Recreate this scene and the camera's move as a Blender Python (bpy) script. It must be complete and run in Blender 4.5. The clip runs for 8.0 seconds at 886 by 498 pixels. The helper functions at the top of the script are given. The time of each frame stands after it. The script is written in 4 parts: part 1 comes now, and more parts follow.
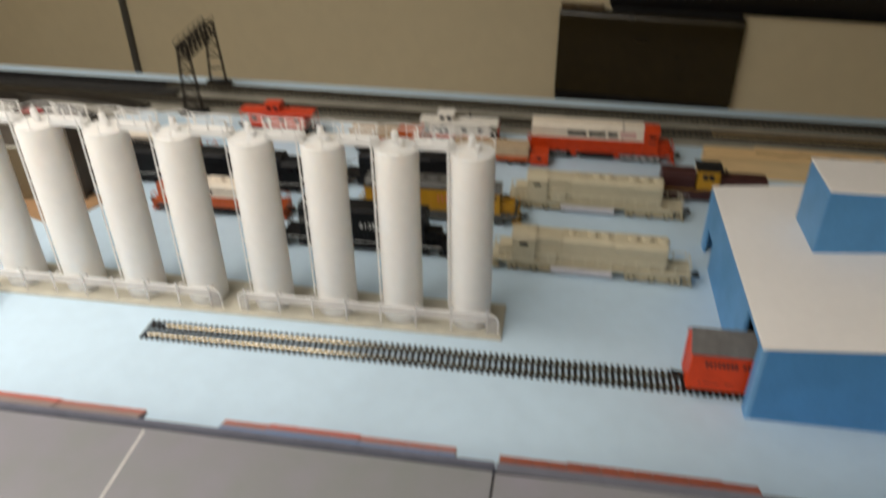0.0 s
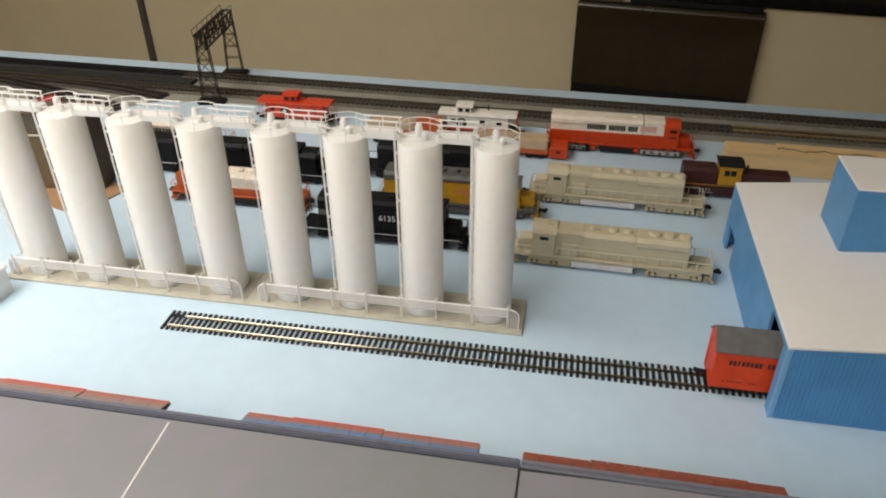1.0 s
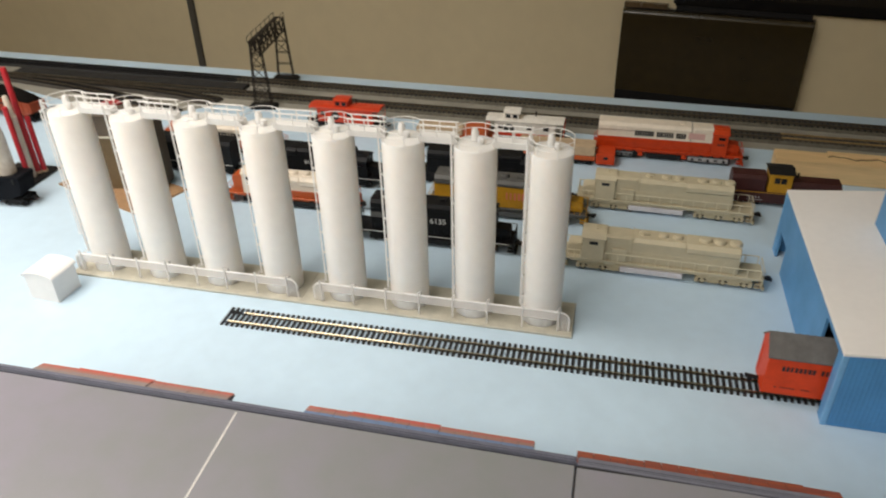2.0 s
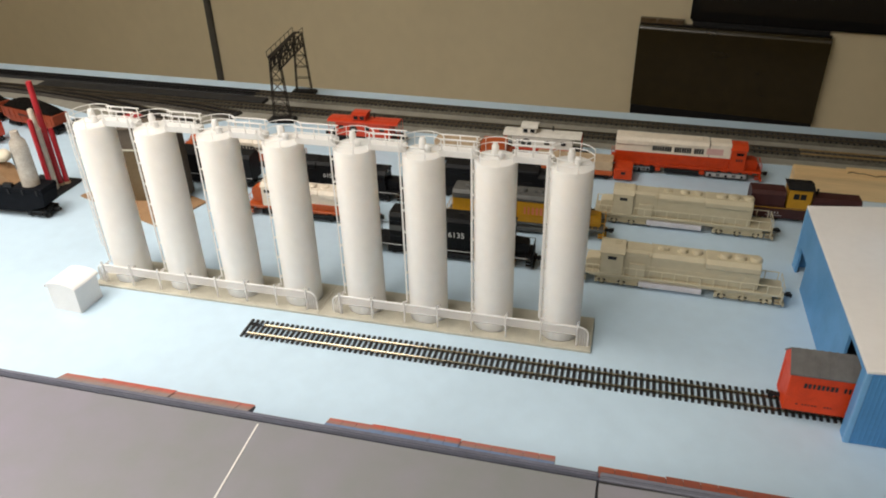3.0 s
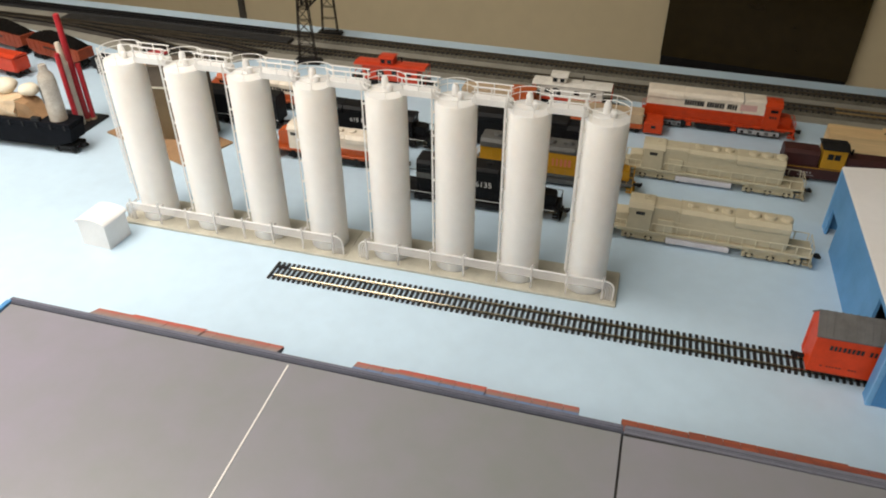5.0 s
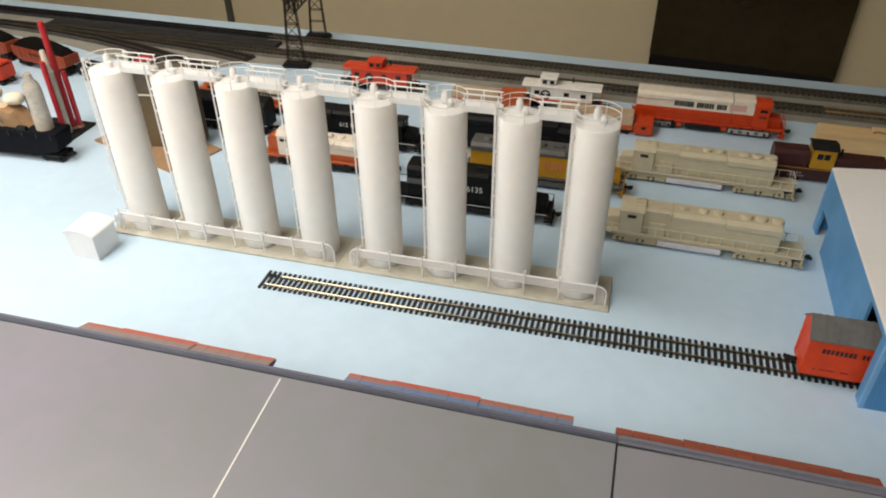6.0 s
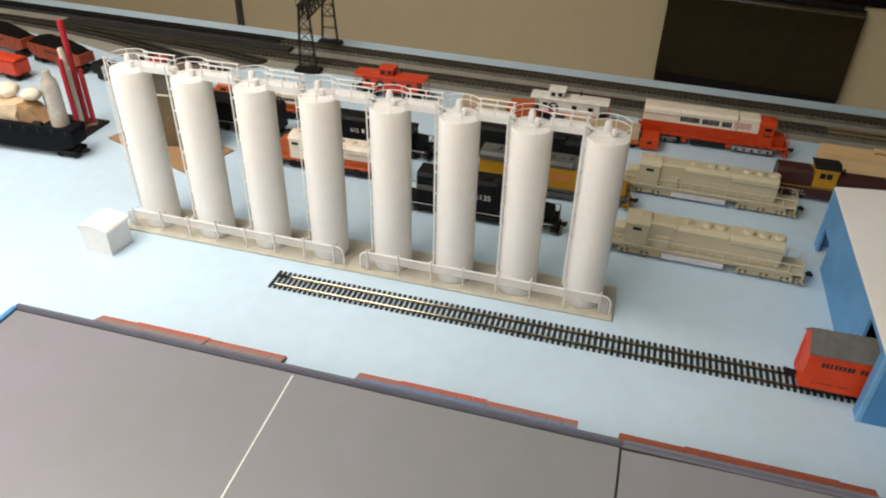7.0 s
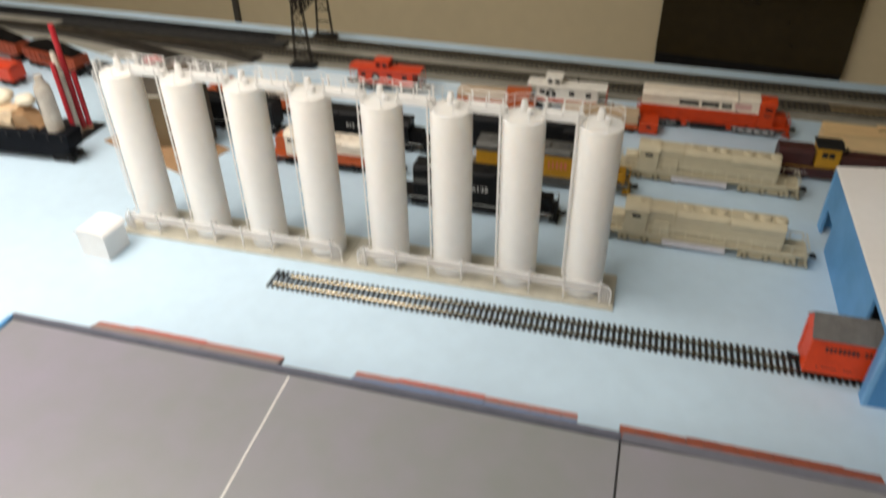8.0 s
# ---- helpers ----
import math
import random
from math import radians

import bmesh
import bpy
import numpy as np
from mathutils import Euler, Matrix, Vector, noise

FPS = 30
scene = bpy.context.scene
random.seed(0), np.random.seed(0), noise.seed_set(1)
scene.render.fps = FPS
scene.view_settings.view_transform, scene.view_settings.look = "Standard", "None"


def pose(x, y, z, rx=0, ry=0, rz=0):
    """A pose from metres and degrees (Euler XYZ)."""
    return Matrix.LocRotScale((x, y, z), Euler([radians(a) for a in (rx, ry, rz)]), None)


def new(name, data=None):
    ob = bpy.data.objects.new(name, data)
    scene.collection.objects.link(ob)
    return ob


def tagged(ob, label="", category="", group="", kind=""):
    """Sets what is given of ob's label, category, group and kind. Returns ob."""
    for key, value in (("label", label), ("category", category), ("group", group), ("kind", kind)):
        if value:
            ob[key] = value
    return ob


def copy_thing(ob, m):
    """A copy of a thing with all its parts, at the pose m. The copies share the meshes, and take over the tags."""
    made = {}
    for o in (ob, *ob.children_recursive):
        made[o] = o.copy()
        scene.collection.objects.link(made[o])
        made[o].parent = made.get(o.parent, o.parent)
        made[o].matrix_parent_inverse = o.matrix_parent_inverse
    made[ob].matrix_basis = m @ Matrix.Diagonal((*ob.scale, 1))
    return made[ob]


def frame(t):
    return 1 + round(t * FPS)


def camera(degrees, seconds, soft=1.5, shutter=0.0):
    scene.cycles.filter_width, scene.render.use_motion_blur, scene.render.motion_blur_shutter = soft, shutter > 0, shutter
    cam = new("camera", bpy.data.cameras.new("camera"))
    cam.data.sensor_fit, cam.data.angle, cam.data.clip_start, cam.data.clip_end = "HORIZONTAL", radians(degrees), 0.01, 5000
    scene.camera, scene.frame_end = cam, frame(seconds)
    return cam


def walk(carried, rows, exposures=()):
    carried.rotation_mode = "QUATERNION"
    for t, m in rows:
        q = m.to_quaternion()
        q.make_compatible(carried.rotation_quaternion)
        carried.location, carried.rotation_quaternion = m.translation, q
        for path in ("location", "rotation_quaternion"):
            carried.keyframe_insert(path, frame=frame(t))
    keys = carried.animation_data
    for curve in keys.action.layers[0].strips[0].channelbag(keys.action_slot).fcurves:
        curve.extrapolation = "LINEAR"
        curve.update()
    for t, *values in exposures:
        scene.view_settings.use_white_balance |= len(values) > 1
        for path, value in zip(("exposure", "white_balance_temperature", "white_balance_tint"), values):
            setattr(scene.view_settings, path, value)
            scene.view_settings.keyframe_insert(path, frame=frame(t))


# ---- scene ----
cam = camera(62.26, 8.0, soft=1.9, shutter=1.0)
PATH = [
    (0.0, 0.4495, -0.5807, 0.5226, 9.514, -32.107, 0.522),
    (0.1, 0.4499, -0.5806, 0.5219, 9.122, -33.191, 0.453),
    (0.2, 0.4503, -0.5806, 0.5211, 8.969, -33.618, 0.211),
    (0.4, 0.4512, -0.5805, 0.5196, 9.802, -34.058, 0.646),
    (0.5, 0.4516, -0.5804, 0.5189, 9.828, -34.692, 0.227),
    (0.6, 0.4482, -0.5800, 0.5200, 10.159, -34.007, 0.190),
    (0.9, 0.4379, -0.5788, 0.5231, 10.500, -33.082, 0.382),
    (1.0, 0.4345, -0.5784, 0.5242, 10.413, -32.837, 0.321),
    (1.1, 0.4320, -0.5814, 0.5252, 10.717, -32.862, 0.135),
    (1.4, 0.4245, -0.5904, 0.5282, 11.499, -32.735, 0.888),
    (1.5, 0.4220, -0.5934, 0.5292, 11.578, -32.444, 0.715),
    (1.6, 0.4210, -0.5946, 0.5294, 12.119, -32.272, 1.014),
    (1.9, 0.4179, -0.5980, 0.5299, 12.804, -32.499, 0.845),
    (2.0, 0.4169, -0.5992, 0.5301, 13.087, -32.333, 1.003),
    (2.1, 0.4162, -0.5996, 0.5303, 13.232, -32.147, 1.248),
    (2.2, 0.4154, -0.6001, 0.5305, 13.583, -31.999, 1.526),
    (3.3, 0.4072, -0.6050, 0.5325, 14.282, -31.175, 1.014),
    (3.4, 0.4064, -0.6055, 0.5327, 14.234, -31.582, 0.590),
    (3.5, 0.4057, -0.6059, 0.5329, 14.411, -32.251, 0.393),
    (3.6, 0.4057, -0.6065, 0.5329, 14.898, -32.386, 0.948),
    (3.9, 0.4058, -0.6084, 0.5327, 15.051, -32.619, 0.898),
    (4.0, 0.4058, -0.6090, 0.5327, 15.218, -32.879, 0.797),
    (4.1, 0.4037, -0.6093, 0.5321, 15.169, -32.979, 0.789),
    (4.4, 0.3972, -0.6102, 0.5302, 16.240, -34.106, 0.592),
    (4.5, 0.3951, -0.6105, 0.5296, 16.056, -34.132, 0.101),
    (4.6, 0.3949, -0.6096, 0.5303, 15.897, -34.486, -0.089),
    (4.7, 0.3947, -0.6086, 0.5310, 16.329, -34.856, -0.005),
    (5.8, 0.3923, -0.5985, 0.5390, 15.012, -35.703, 0.288),
    (5.9, 0.3921, -0.5975, 0.5397, 15.398, -35.430, 0.876),
    (6.0, 0.3919, -0.5966, 0.5404, 15.108, -35.582, 0.392),
    (6.1, 0.3927, -0.5970, 0.5408, 15.406, -35.410, 0.619),
    (6.4, 0.3950, -0.5984, 0.5422, 15.883, -35.622, 0.989),
    (6.5, 0.3958, -0.5988, 0.5426, 16.040, -34.915, 0.748),
    (6.6, 0.3933, -0.6020, 0.5433, 16.526, -34.522, 0.263),
    (6.9, 0.3858, -0.6116, 0.5453, 16.062, -34.761, -0.820),
    (7.0, 0.3833, -0.6148, 0.5460, 15.957, -34.878, -1.137),
    (7.1, 0.3827, -0.6144, 0.5455, 16.217, -34.616, -1.217),
    (7.4, 0.3807, -0.6134, 0.5438, 16.027, -35.158, -1.352),
    (7.5, 0.3801, -0.6130, 0.5433, 16.375, -35.202, -0.978),
    (7.6, 0.3830, -0.6108, 0.5441, 16.819, -35.535, -0.411),
    (7.9, 0.3918, -0.6040, 0.5466, 15.448, -36.457, 0.537),
    (8.0, 0.3947, -0.6018, 0.5474, 15.491, -35.780, 0.814),
]
STEPS = [(t, pose(x, y, z, 90 + pitch, roll, yaw)) for t, x, y, z, yaw, pitch, roll in PATH]
walk(cam, STEPS, [(0.0, -0.20), (0.5, -0.09), (1.0, -0.05), (8.0, -0.05)])

# ---- light ----
FLOOR, CEIL = -0.90, 1.46
world = bpy.data.worlds.new("room_air")
scene.world = world
world.use_nodes = True
world.node_tree.nodes["Background"].inputs["Color"].default_value = (0.9, 0.93, 1.0, 1)
world.node_tree.nodes["Background"].inputs["Strength"].default_value = 0.02
LAMPS = [
    (-0.66, -0.40, 0.95, 1.3, 14.6, 112, (1.0, 0.91, 0.815)),
    (-0.50, -1.57, 1.0, 0.9, 22.0, 180, (1.0, 0.95, 0.885)),
    (1.20, -2.20, 1.0, 0.6, 1.2, 180, (0.82, 0.92, 1.0)),
]
for lx, ly, sx, sy, power, spread, tone in LAMPS:
    data = bpy.data.lights.new("ceiling_lamp", "AREA")
    data.shape, data.size, data.size_y, data.energy, data.color = "RECTANGLE", sx, sy, power, tone
    data.spread = radians(spread)
    new("ceiling_lamp", data).matrix_world = pose(lx, ly, CEIL - 0.03)

# ---- materials ----
def material(name, color, rough=0.5, metal=0.0, vary=0.06, scale=40.0, bump=0.0, bump_scale=400.0, coat=0.0, tint=None, spec=0.5, island=0.0, milky=0.0, stretch=None, alpha=1.0):
    m = bpy.data.materials.new(name)
    m.use_nodes = True
    nt = m.node_tree
    n, l = nt.nodes, nt.links
    b = n["Principled BSDF"]
    b.inputs["Roughness"].default_value, b.inputs["Metallic"].default_value = rough, metal
    b.inputs["Coat Weight"].default_value = coat
    b.inputs["Specular IOR Level"].default_value = spec
    if milky:
        b.inputs["Subsurface Weight"].default_value, b.inputs["Subsurface Scale"].default_value = milky, 0.03
        b.inputs["Subsurface Radius"].default_value = (1.0, 0.9, 0.8)
    tc = n.new("ShaderNodeTexCoord")
    place = tc.outputs["Object"]
    if stretch:
        mp = n.new("ShaderNodeMapping")
        mp.inputs["Scale"].default_value = stretch
        l.new(place, mp.inputs["Vector"])
        place = mp.outputs[0]
    b.inputs["Alpha"].default_value = alpha
    big, fine = n.new("ShaderNodeTexNoise"), n.new("ShaderNodeTexNoise")
    for node, s in ((big, scale), (fine, scale * 9)):
        node.inputs["Scale"].default_value, node.inputs["Detail"].default_value = s, 4
        l.new(place, node.inputs["Vector"])
    ramp = n.new("ShaderNodeMix")
    ramp.data_type = "RGBA"
    c2 = tint or tuple(max(0.0, c * (1 - 3.2 * vary)) for c in color)
    c1 = tuple(min(1.0, c * (1 + vary)) for c in color)
    add = n.new("ShaderNodeMath")
    add.operation = "MULTIPLY_ADD"
    add.inputs[1].default_value, add.inputs[2].default_value = 0.35, 0.0
    l.new(fine.outputs["Fac"], add.inputs[0])
    s2 = n.new("ShaderNodeMath")
    s2.operation = "MULTIPLY_ADD"
    s2.inputs[1].default_value = 0.65
    l.new(big.outputs["Fac"], s2.inputs[0])
    l.new(add.outputs[0], s2.inputs[2])
    mr = n.new("ShaderNodeMapRange")
    mr.inputs[1].default_value, mr.inputs[2].default_value = 0.35, 0.68
    l.new(s2.outputs[0], mr.inputs[0])
    fac = mr.outputs[0]
    if island:
        oi = n.new("ShaderNodeObjectInfo")
        mx = n.new("ShaderNodeMath")
        mx.operation = "MULTIPLY_ADD"
        mx.inputs[1].default_value = island
        l.new(oi.outputs["Random"], mx.inputs[0])
        l.new(fac, mx.inputs[2])
        fac = mx.outputs[0]
    l.new(fac, ramp.inputs["Factor"])
    ramp.inputs["A"].default_value, ramp.inputs["B"].default_value = (*c1, 1), (*c2, 1)
    l.new(ramp.outputs["Result"], b.inputs["Base Color"])
    rr = n.new("ShaderNodeMapRange")
    rr.inputs[3].default_value, rr.inputs[4].default_value = max(0.02, rough - 0.07), min(1, rough + 0.09)
    l.new(big.outputs["Fac"], rr.inputs[0])
    l.new(rr.outputs[0], b.inputs["Roughness"])
    if bump:
        bn, bp = n.new("ShaderNodeTexNoise"), n.new("ShaderNodeBump")
        bn.inputs["Scale"].default_value, bn.inputs["Detail"].default_value = bump_scale, 3
        bp.inputs["Strength"].default_value, bp.inputs["Distance"].default_value = bump, 0.0006
        l.new(tc.outputs["Object"], bn.inputs["Vector"])
        l.new(bn.outputs["Fac"], bp.inputs["Height"])
        l.new(bp.outputs["Normal"], b.inputs["Normal"])
    return m


M_TABLE = material("pale_blue_paint", (0.535, 0.685, 0.81), 0.40, vary=0.03, scale=5, bump=0.25, bump_scale=600)
M_WHITE = material("white_plastic", (0.82, 0.80, 0.77), 0.45, vary=0.012, scale=60, milky=0.7)
M_RAILW = material("white_plastic_rod", (0.86, 0.85, 0.83), 0.45, vary=0.015, scale=60)
M_CLEAR = material("milky_plastic", (0.90, 0.87, 0.85), 0.35, vary=0.02, scale=60, alpha=0.38)
M_SHED = material("white_card", (0.80, 0.79, 0.78), 0.5, vary=0.02)
M_PAD = material("beige_grey_plastic", (0.52, 0.495, 0.41), 0.6, vary=0.06, scale=60)
M_TIE = material("black_plastic_tie", (0.014, 0.014, 0.017), 0.55, vary=0.1)
M_BRASS = material("brass_rail", (0.47, 0.415, 0.31), 0.14, 1.0, vary=0.05, scale=60)
M_BRASSY = material("yellow_brass_rail", (0.62, 0.43, 0.21), 0.35, 0.7, vary=0.1, scale=60)
M_RAIL = material("dull_rail", (0.15, 0.125, 0.09), 0.45, 0.7, vary=0.1, scale=60)
M_BED = material("grey_brown_roadbed", (0.115, 0.104, 0.078), 0.8, vary=0.12, scale=80, bump=0.5)
M_BEDB = material("dark_brown_roadbed", (0.060, 0.052, 0.042), 0.8, vary=0.12, scale=80, bump=0.5)
M_BEDK = material("black_roadbed", (0.014, 0.014, 0.015), 0.7, vary=0.12, scale=80, bump=0.5)
M_GREY = material("grey_paint", (0.30, 0.285, 0.24), 0.7, vary=0.06, scale=20, bump=0.3)
# violet to olive patches paint soft room reflections into the roof colour
M_ROOFG = material("grey_roof_sheet", (0.264, 0.245, 0.296), 0.30, vary=0.03, scale=4, tint=(0.220, 0.229, 0.227))
M_CAP = material("blue_grey_trim", (0.165, 0.17, 0.21), 0.5, vary=0.05, scale=40)
M_CAPB = material("violet_grey_trim", (0.135, 0.140, 0.185), 0.5, vary=0.08, scale=40)
M_SLATE = material("slate_trim", (0.072, 0.078, 0.105), 0.5, vary=0.08, scale=60)
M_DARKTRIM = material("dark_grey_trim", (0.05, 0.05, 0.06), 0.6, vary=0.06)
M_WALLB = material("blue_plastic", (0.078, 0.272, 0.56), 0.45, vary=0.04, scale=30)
# paler blue paints the highlight along the factory corners
M_WALLC = material("blue_edge_highlight", (0.19, 0.43, 0.72), 0.45, vary=0.04, scale=30)
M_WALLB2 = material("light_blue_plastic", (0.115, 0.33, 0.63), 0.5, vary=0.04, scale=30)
M_ROOFW = material("white_styrene", (0.88, 0.85, 0.825), 0.6, vary=0.015, scale=12)
M_TILE = material("red_shingle", (0.54, 0.095, 0.065), 0.55, vary=0.1, scale=60, tint=(0.42, 0.115, 0.08), island=0.4)
M_TILE2 = material("muted_red_shingle", (0.36, 0.155, 0.13), 0.65, vary=0.1, scale=60, tint=(0.33, 0.21, 0.18), island=0.6)
M_TILE5 = material("grey_shingle", (0.25, 0.225, 0.225), 0.65, vary=0.1, scale=60, tint=(0.29, 0.20, 0.18), island=0.4)
M_TILE6 = material("warm_red_shingle", (0.46, 0.125, 0.09), 0.6, vary=0.1, scale=60, tint=(0.37, 0.15, 0.115), island=0.5)
M_TILE7 = material("rust_shingle", (0.40, 0.10, 0.045), 0.6, vary=0.1, scale=60)
# blue-grey reflection on the inner awning courses, put into the shingle colour
M_TILE4 = material("blue_reflection_shingle", (0.13, 0.23, 0.42), 0.6, vary=0.1, scale=60, tint=(0.17, 0.22, 0.34), island=0.4)
M_TILE3 = material("dark_red_shingle", (0.33, 0.07, 0.04), 0.6, vary=0.1, scale=60, tint=(0.24, 0.09, 0.06), island=0.35)
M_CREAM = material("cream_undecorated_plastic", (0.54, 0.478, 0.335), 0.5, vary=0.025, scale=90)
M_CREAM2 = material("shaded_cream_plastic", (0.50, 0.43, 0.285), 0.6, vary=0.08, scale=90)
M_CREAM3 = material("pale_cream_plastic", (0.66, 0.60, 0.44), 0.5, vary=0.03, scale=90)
M_TANK = material("pale_grey_tank", (0.68, 0.65, 0.68), 0.5, vary=0.05)
M_ORANGE = material("orange_red_paint", (0.74, 0.062, 0.010), 0.45, vary=0.05, scale=90, spec=0.3)
M_ORANGE4 = material("deep_orange_paint", (0.55, 0.050, 0.006), 0.42, vary=0.06, scale=90, spec=0.35)
M_ORANGE2 = material("orange_paint", (0.50, 0.095, 0.016), 0.45, vary=0.06, scale=90)
M_ORANGE3 = material("weathered_orange_paint", (0.31, 0.052, 0.015), 0.5, vary=0.1, scale=90)
M_RED = material("scarlet_paint", (0.60, 0.048, 0.013), 0.4, vary=0.05, scale=90)
M_POLE = material("red_plastic", (0.44, 0.018, 0.028), 0.35, vary=0.05, scale=90)
M_IVORY = material("ivory_white_paint", (0.80, 0.71, 0.59), 0.5, vary=0.04, scale=90)
M_CABW = material("white_caboose_paint", (0.80, 0.765, 0.70), 0.5, vary=0.05, scale=90)
M_RUST = material("dark_bronze_plastic", (0.020, 0.014, 0.010), 0.6, vary=0.15, scale=120, spec=0.3)
M_BLACK = material("black_paint", (0.006, 0.0065, 0.008), 0.55, vary=0.1, scale=90, spec=0.2)
M_SOOT = material("dull_black_plastic", (0.010, 0.010, 0.011), 0.6, vary=0.15, scale=120, spec=0.3)
M_COAL = material("matt_coal", (0.008, 0.007, 0.006), 0.9, vary=0.2, scale=300, spec=0.05, bump=0.8, bump_scale=500)
M_PITCH = material("matt_black_paint", (0.007, 0.008, 0.011), 0.7, vary=0.1, scale=90, spec=0.08)
M_YELLOW = material("yellow_paint", (0.52, 0.265, 0.010), 0.42, vary=0.05, scale=90)
M_LGREY = material("loco_grey_paint", (0.095, 0.095, 0.09), 0.5, vary=0.08, scale=90)
M_MAROON = material("maroon_paint", (0.052, 0.012, 0.011), 0.45, vary=0.08, scale=90)
M_ROOFD = material("dark_grey_roof", (0.14, 0.135, 0.13), 0.65, vary=0.08, scale=120)
M_STEEL = material("grey_metal", (0.35, 0.35, 0.36), 0.4, 0.6, vary=0.1, scale=100)
M_SILVER = material("pale_grey_truck_paint", (0.42, 0.40, 0.40), 0.5, vary=0.12, scale=150)
M_GLASS = material("dark_window", (0.012, 0.012, 0.015), 0.15, vary=0.05)
M_WOOD = material("raw_pine", (0.80, 0.56, 0.285), 0.6, vary=0.07, scale=60, stretch=(0.06, 1.0, 1.0))
M_TAN = material("tan_resin", (0.52, 0.385, 0.25), 0.6, vary=0.06, scale=80)
M_RESIN = material("tan_casting_resin", (0.66, 0.49, 0.32), 0.38, vary=0.08, scale=60, milky=0.25)
M_BALL = material("cream_foam", (0.76, 0.69, 0.55), 0.6, vary=0.04, scale=80)
M_SMOKE = material("cloudy_grey_plastic", (0.62, 0.54, 0.45), 0.25, vary=0.12, scale=60, alpha=0.72)
M_FROST = material("frosted_tube_plastic", (0.72, 0.64, 0.54), 0.3, vary=0.08, scale=60, alpha=0.85)
M_CARD = material("brown_cardboard", (0.34, 0.20, 0.10), 0.75, vary=0.06, scale=30, bump=0.3)
M_CARDL = material("mid_brown_card", (0.135, 0.092, 0.045), 0.75, vary=0.06, scale=30)
M_CARDD = material("dark_brown_card", (0.105, 0.080, 0.058), 0.75, vary=0.06, scale=30)
M_ROOM = material("beige_wall_paint", (0.725, 0.618, 0.415), 0.7, vary=0.02, scale=3, bump=0.2, bump_scale=150)
M_STRIP = material("dark_wall_trim", (0.085, 0.08, 0.07), 0.5, vary=0.05)
M_FLOOR = material("grey_carpet", (0.16, 0.15, 0.14), 0.9, vary=0.1, scale=30, bump=0.5)
M_CEIL = material("white_ceiling", (0.75, 0.74, 0.71), 0.8, vary=0.02, scale=6)
M_CAB = material("dark_brown_gloss", (0.030, 0.020, 0.0045), 0.24, vary=0.1, scale=4)
# brown room reflections are put into the screen's base colour
M_SCREEN = material("screen_glass", (0.016, 0.012, 0.008), 0.22, vary=0.05)
M_CABTOP = material("brown_gloss_edge", (0.13, 0.085, 0.042), 0.25, vary=0.1, scale=20)
M_TV = material("black_gloss", (0.006, 0.006, 0.007), 0.18, vary=0.05)
M_INK = material("black_ink", (0.02, 0.02, 0.02), 0.6, vary=0.05)
M_INKW = material("white_ink", (0.72, 0.72, 0.70), 0.6, vary=0.03)
M_INKR = material("red_ink", (0.62, 0.19, 0.10), 0.6, vary=0.03)
M_INKP = material("pink_patch", (0.66, 0.40, 0.36), 0.6, vary=0.03)
M_LINE = material("white_joint", (0.75, 0.73, 0.70), 0.6, vary=0.03)
M_WOODT = material("table_frame_wood", (0.30, 0.20, 0.11), 0.6, vary=0.08, scale=12)
M_DIFF = bpy.data.materials.new("lamp_diffuser")
M_DIFF.use_nodes = True
M_DIFF.node_tree.nodes["Principled BSDF"].inputs["Emission Color"].default_value = (1.0, 0.95, 0.87, 1)
M_DIFF.node_tree.nodes["Principled BSDF"].inputs["Emission Strength"].default_value = 2.0


# ---- mesh helpers ----
def box(bm, x0, x1, y0, y1, z0, z1):
    v = [bm.verts.new((x, y, z)) for z in (z0, z1) for x, y in ((x0, y0), (x1, y0), (x1, y1), (x0, y1))]
    for f in ((3, 2, 1, 0), (4, 5, 6, 7), (0, 1, 5, 4), (1, 2, 6, 5), (2, 3, 7, 6), (3, 0, 4, 7)):
        bm.faces.new([v[i] for i in f])
    return bm


def cyl(bm, a, b, r, r2=None, n=12):
    a, b = Vector(a), Vector(b)
    r2 = r if r2 is None else r2
    q = (b - a).to_track_quat("Z", "Y")
    rings = []
    for c, rr in ((a, r), (b, r2)):
        rings.append([bm.verts.new(c + q @ Vector((rr * math.cos(2 * math.pi * i / n), rr * math.sin(2 * math.pi * i / n), 0))) for i in range(n)])
    for i in range(n):
        j = (i + 1) % n
        bm.faces.new((rings[0][i], rings[0][j], rings[1][j], rings[1][i]))
    bm.faces.new(rings[0][::-1])
    bm.faces.new(rings[1])
    return bm


def tube(bm, pts, r, n=6, closed=False):
    for a, b in zip(pts, pts[1:] + (pts[:1] if closed else [])):
        cyl(bm, a, b, r, n=n)
    return bm


def lathe(bm, prof, n=40, cx=0.0, cy=0.0):
    rings = [[bm.verts.new((cx + r * math.cos(2 * math.pi * i / n), cy + r * math.sin(2 * math.pi * i / n), z)) for i in range(n)] for r, z in prof]
    for a, b in zip(rings, rings[1:]):
        for i in range(n):
            j = (i + 1) % n
            bm.faces.new((a[i], a[j], b[j], b[i]))
    bm.faces.new(rings[0][::-1])
    bm.faces.new(rings[-1])
    return bm


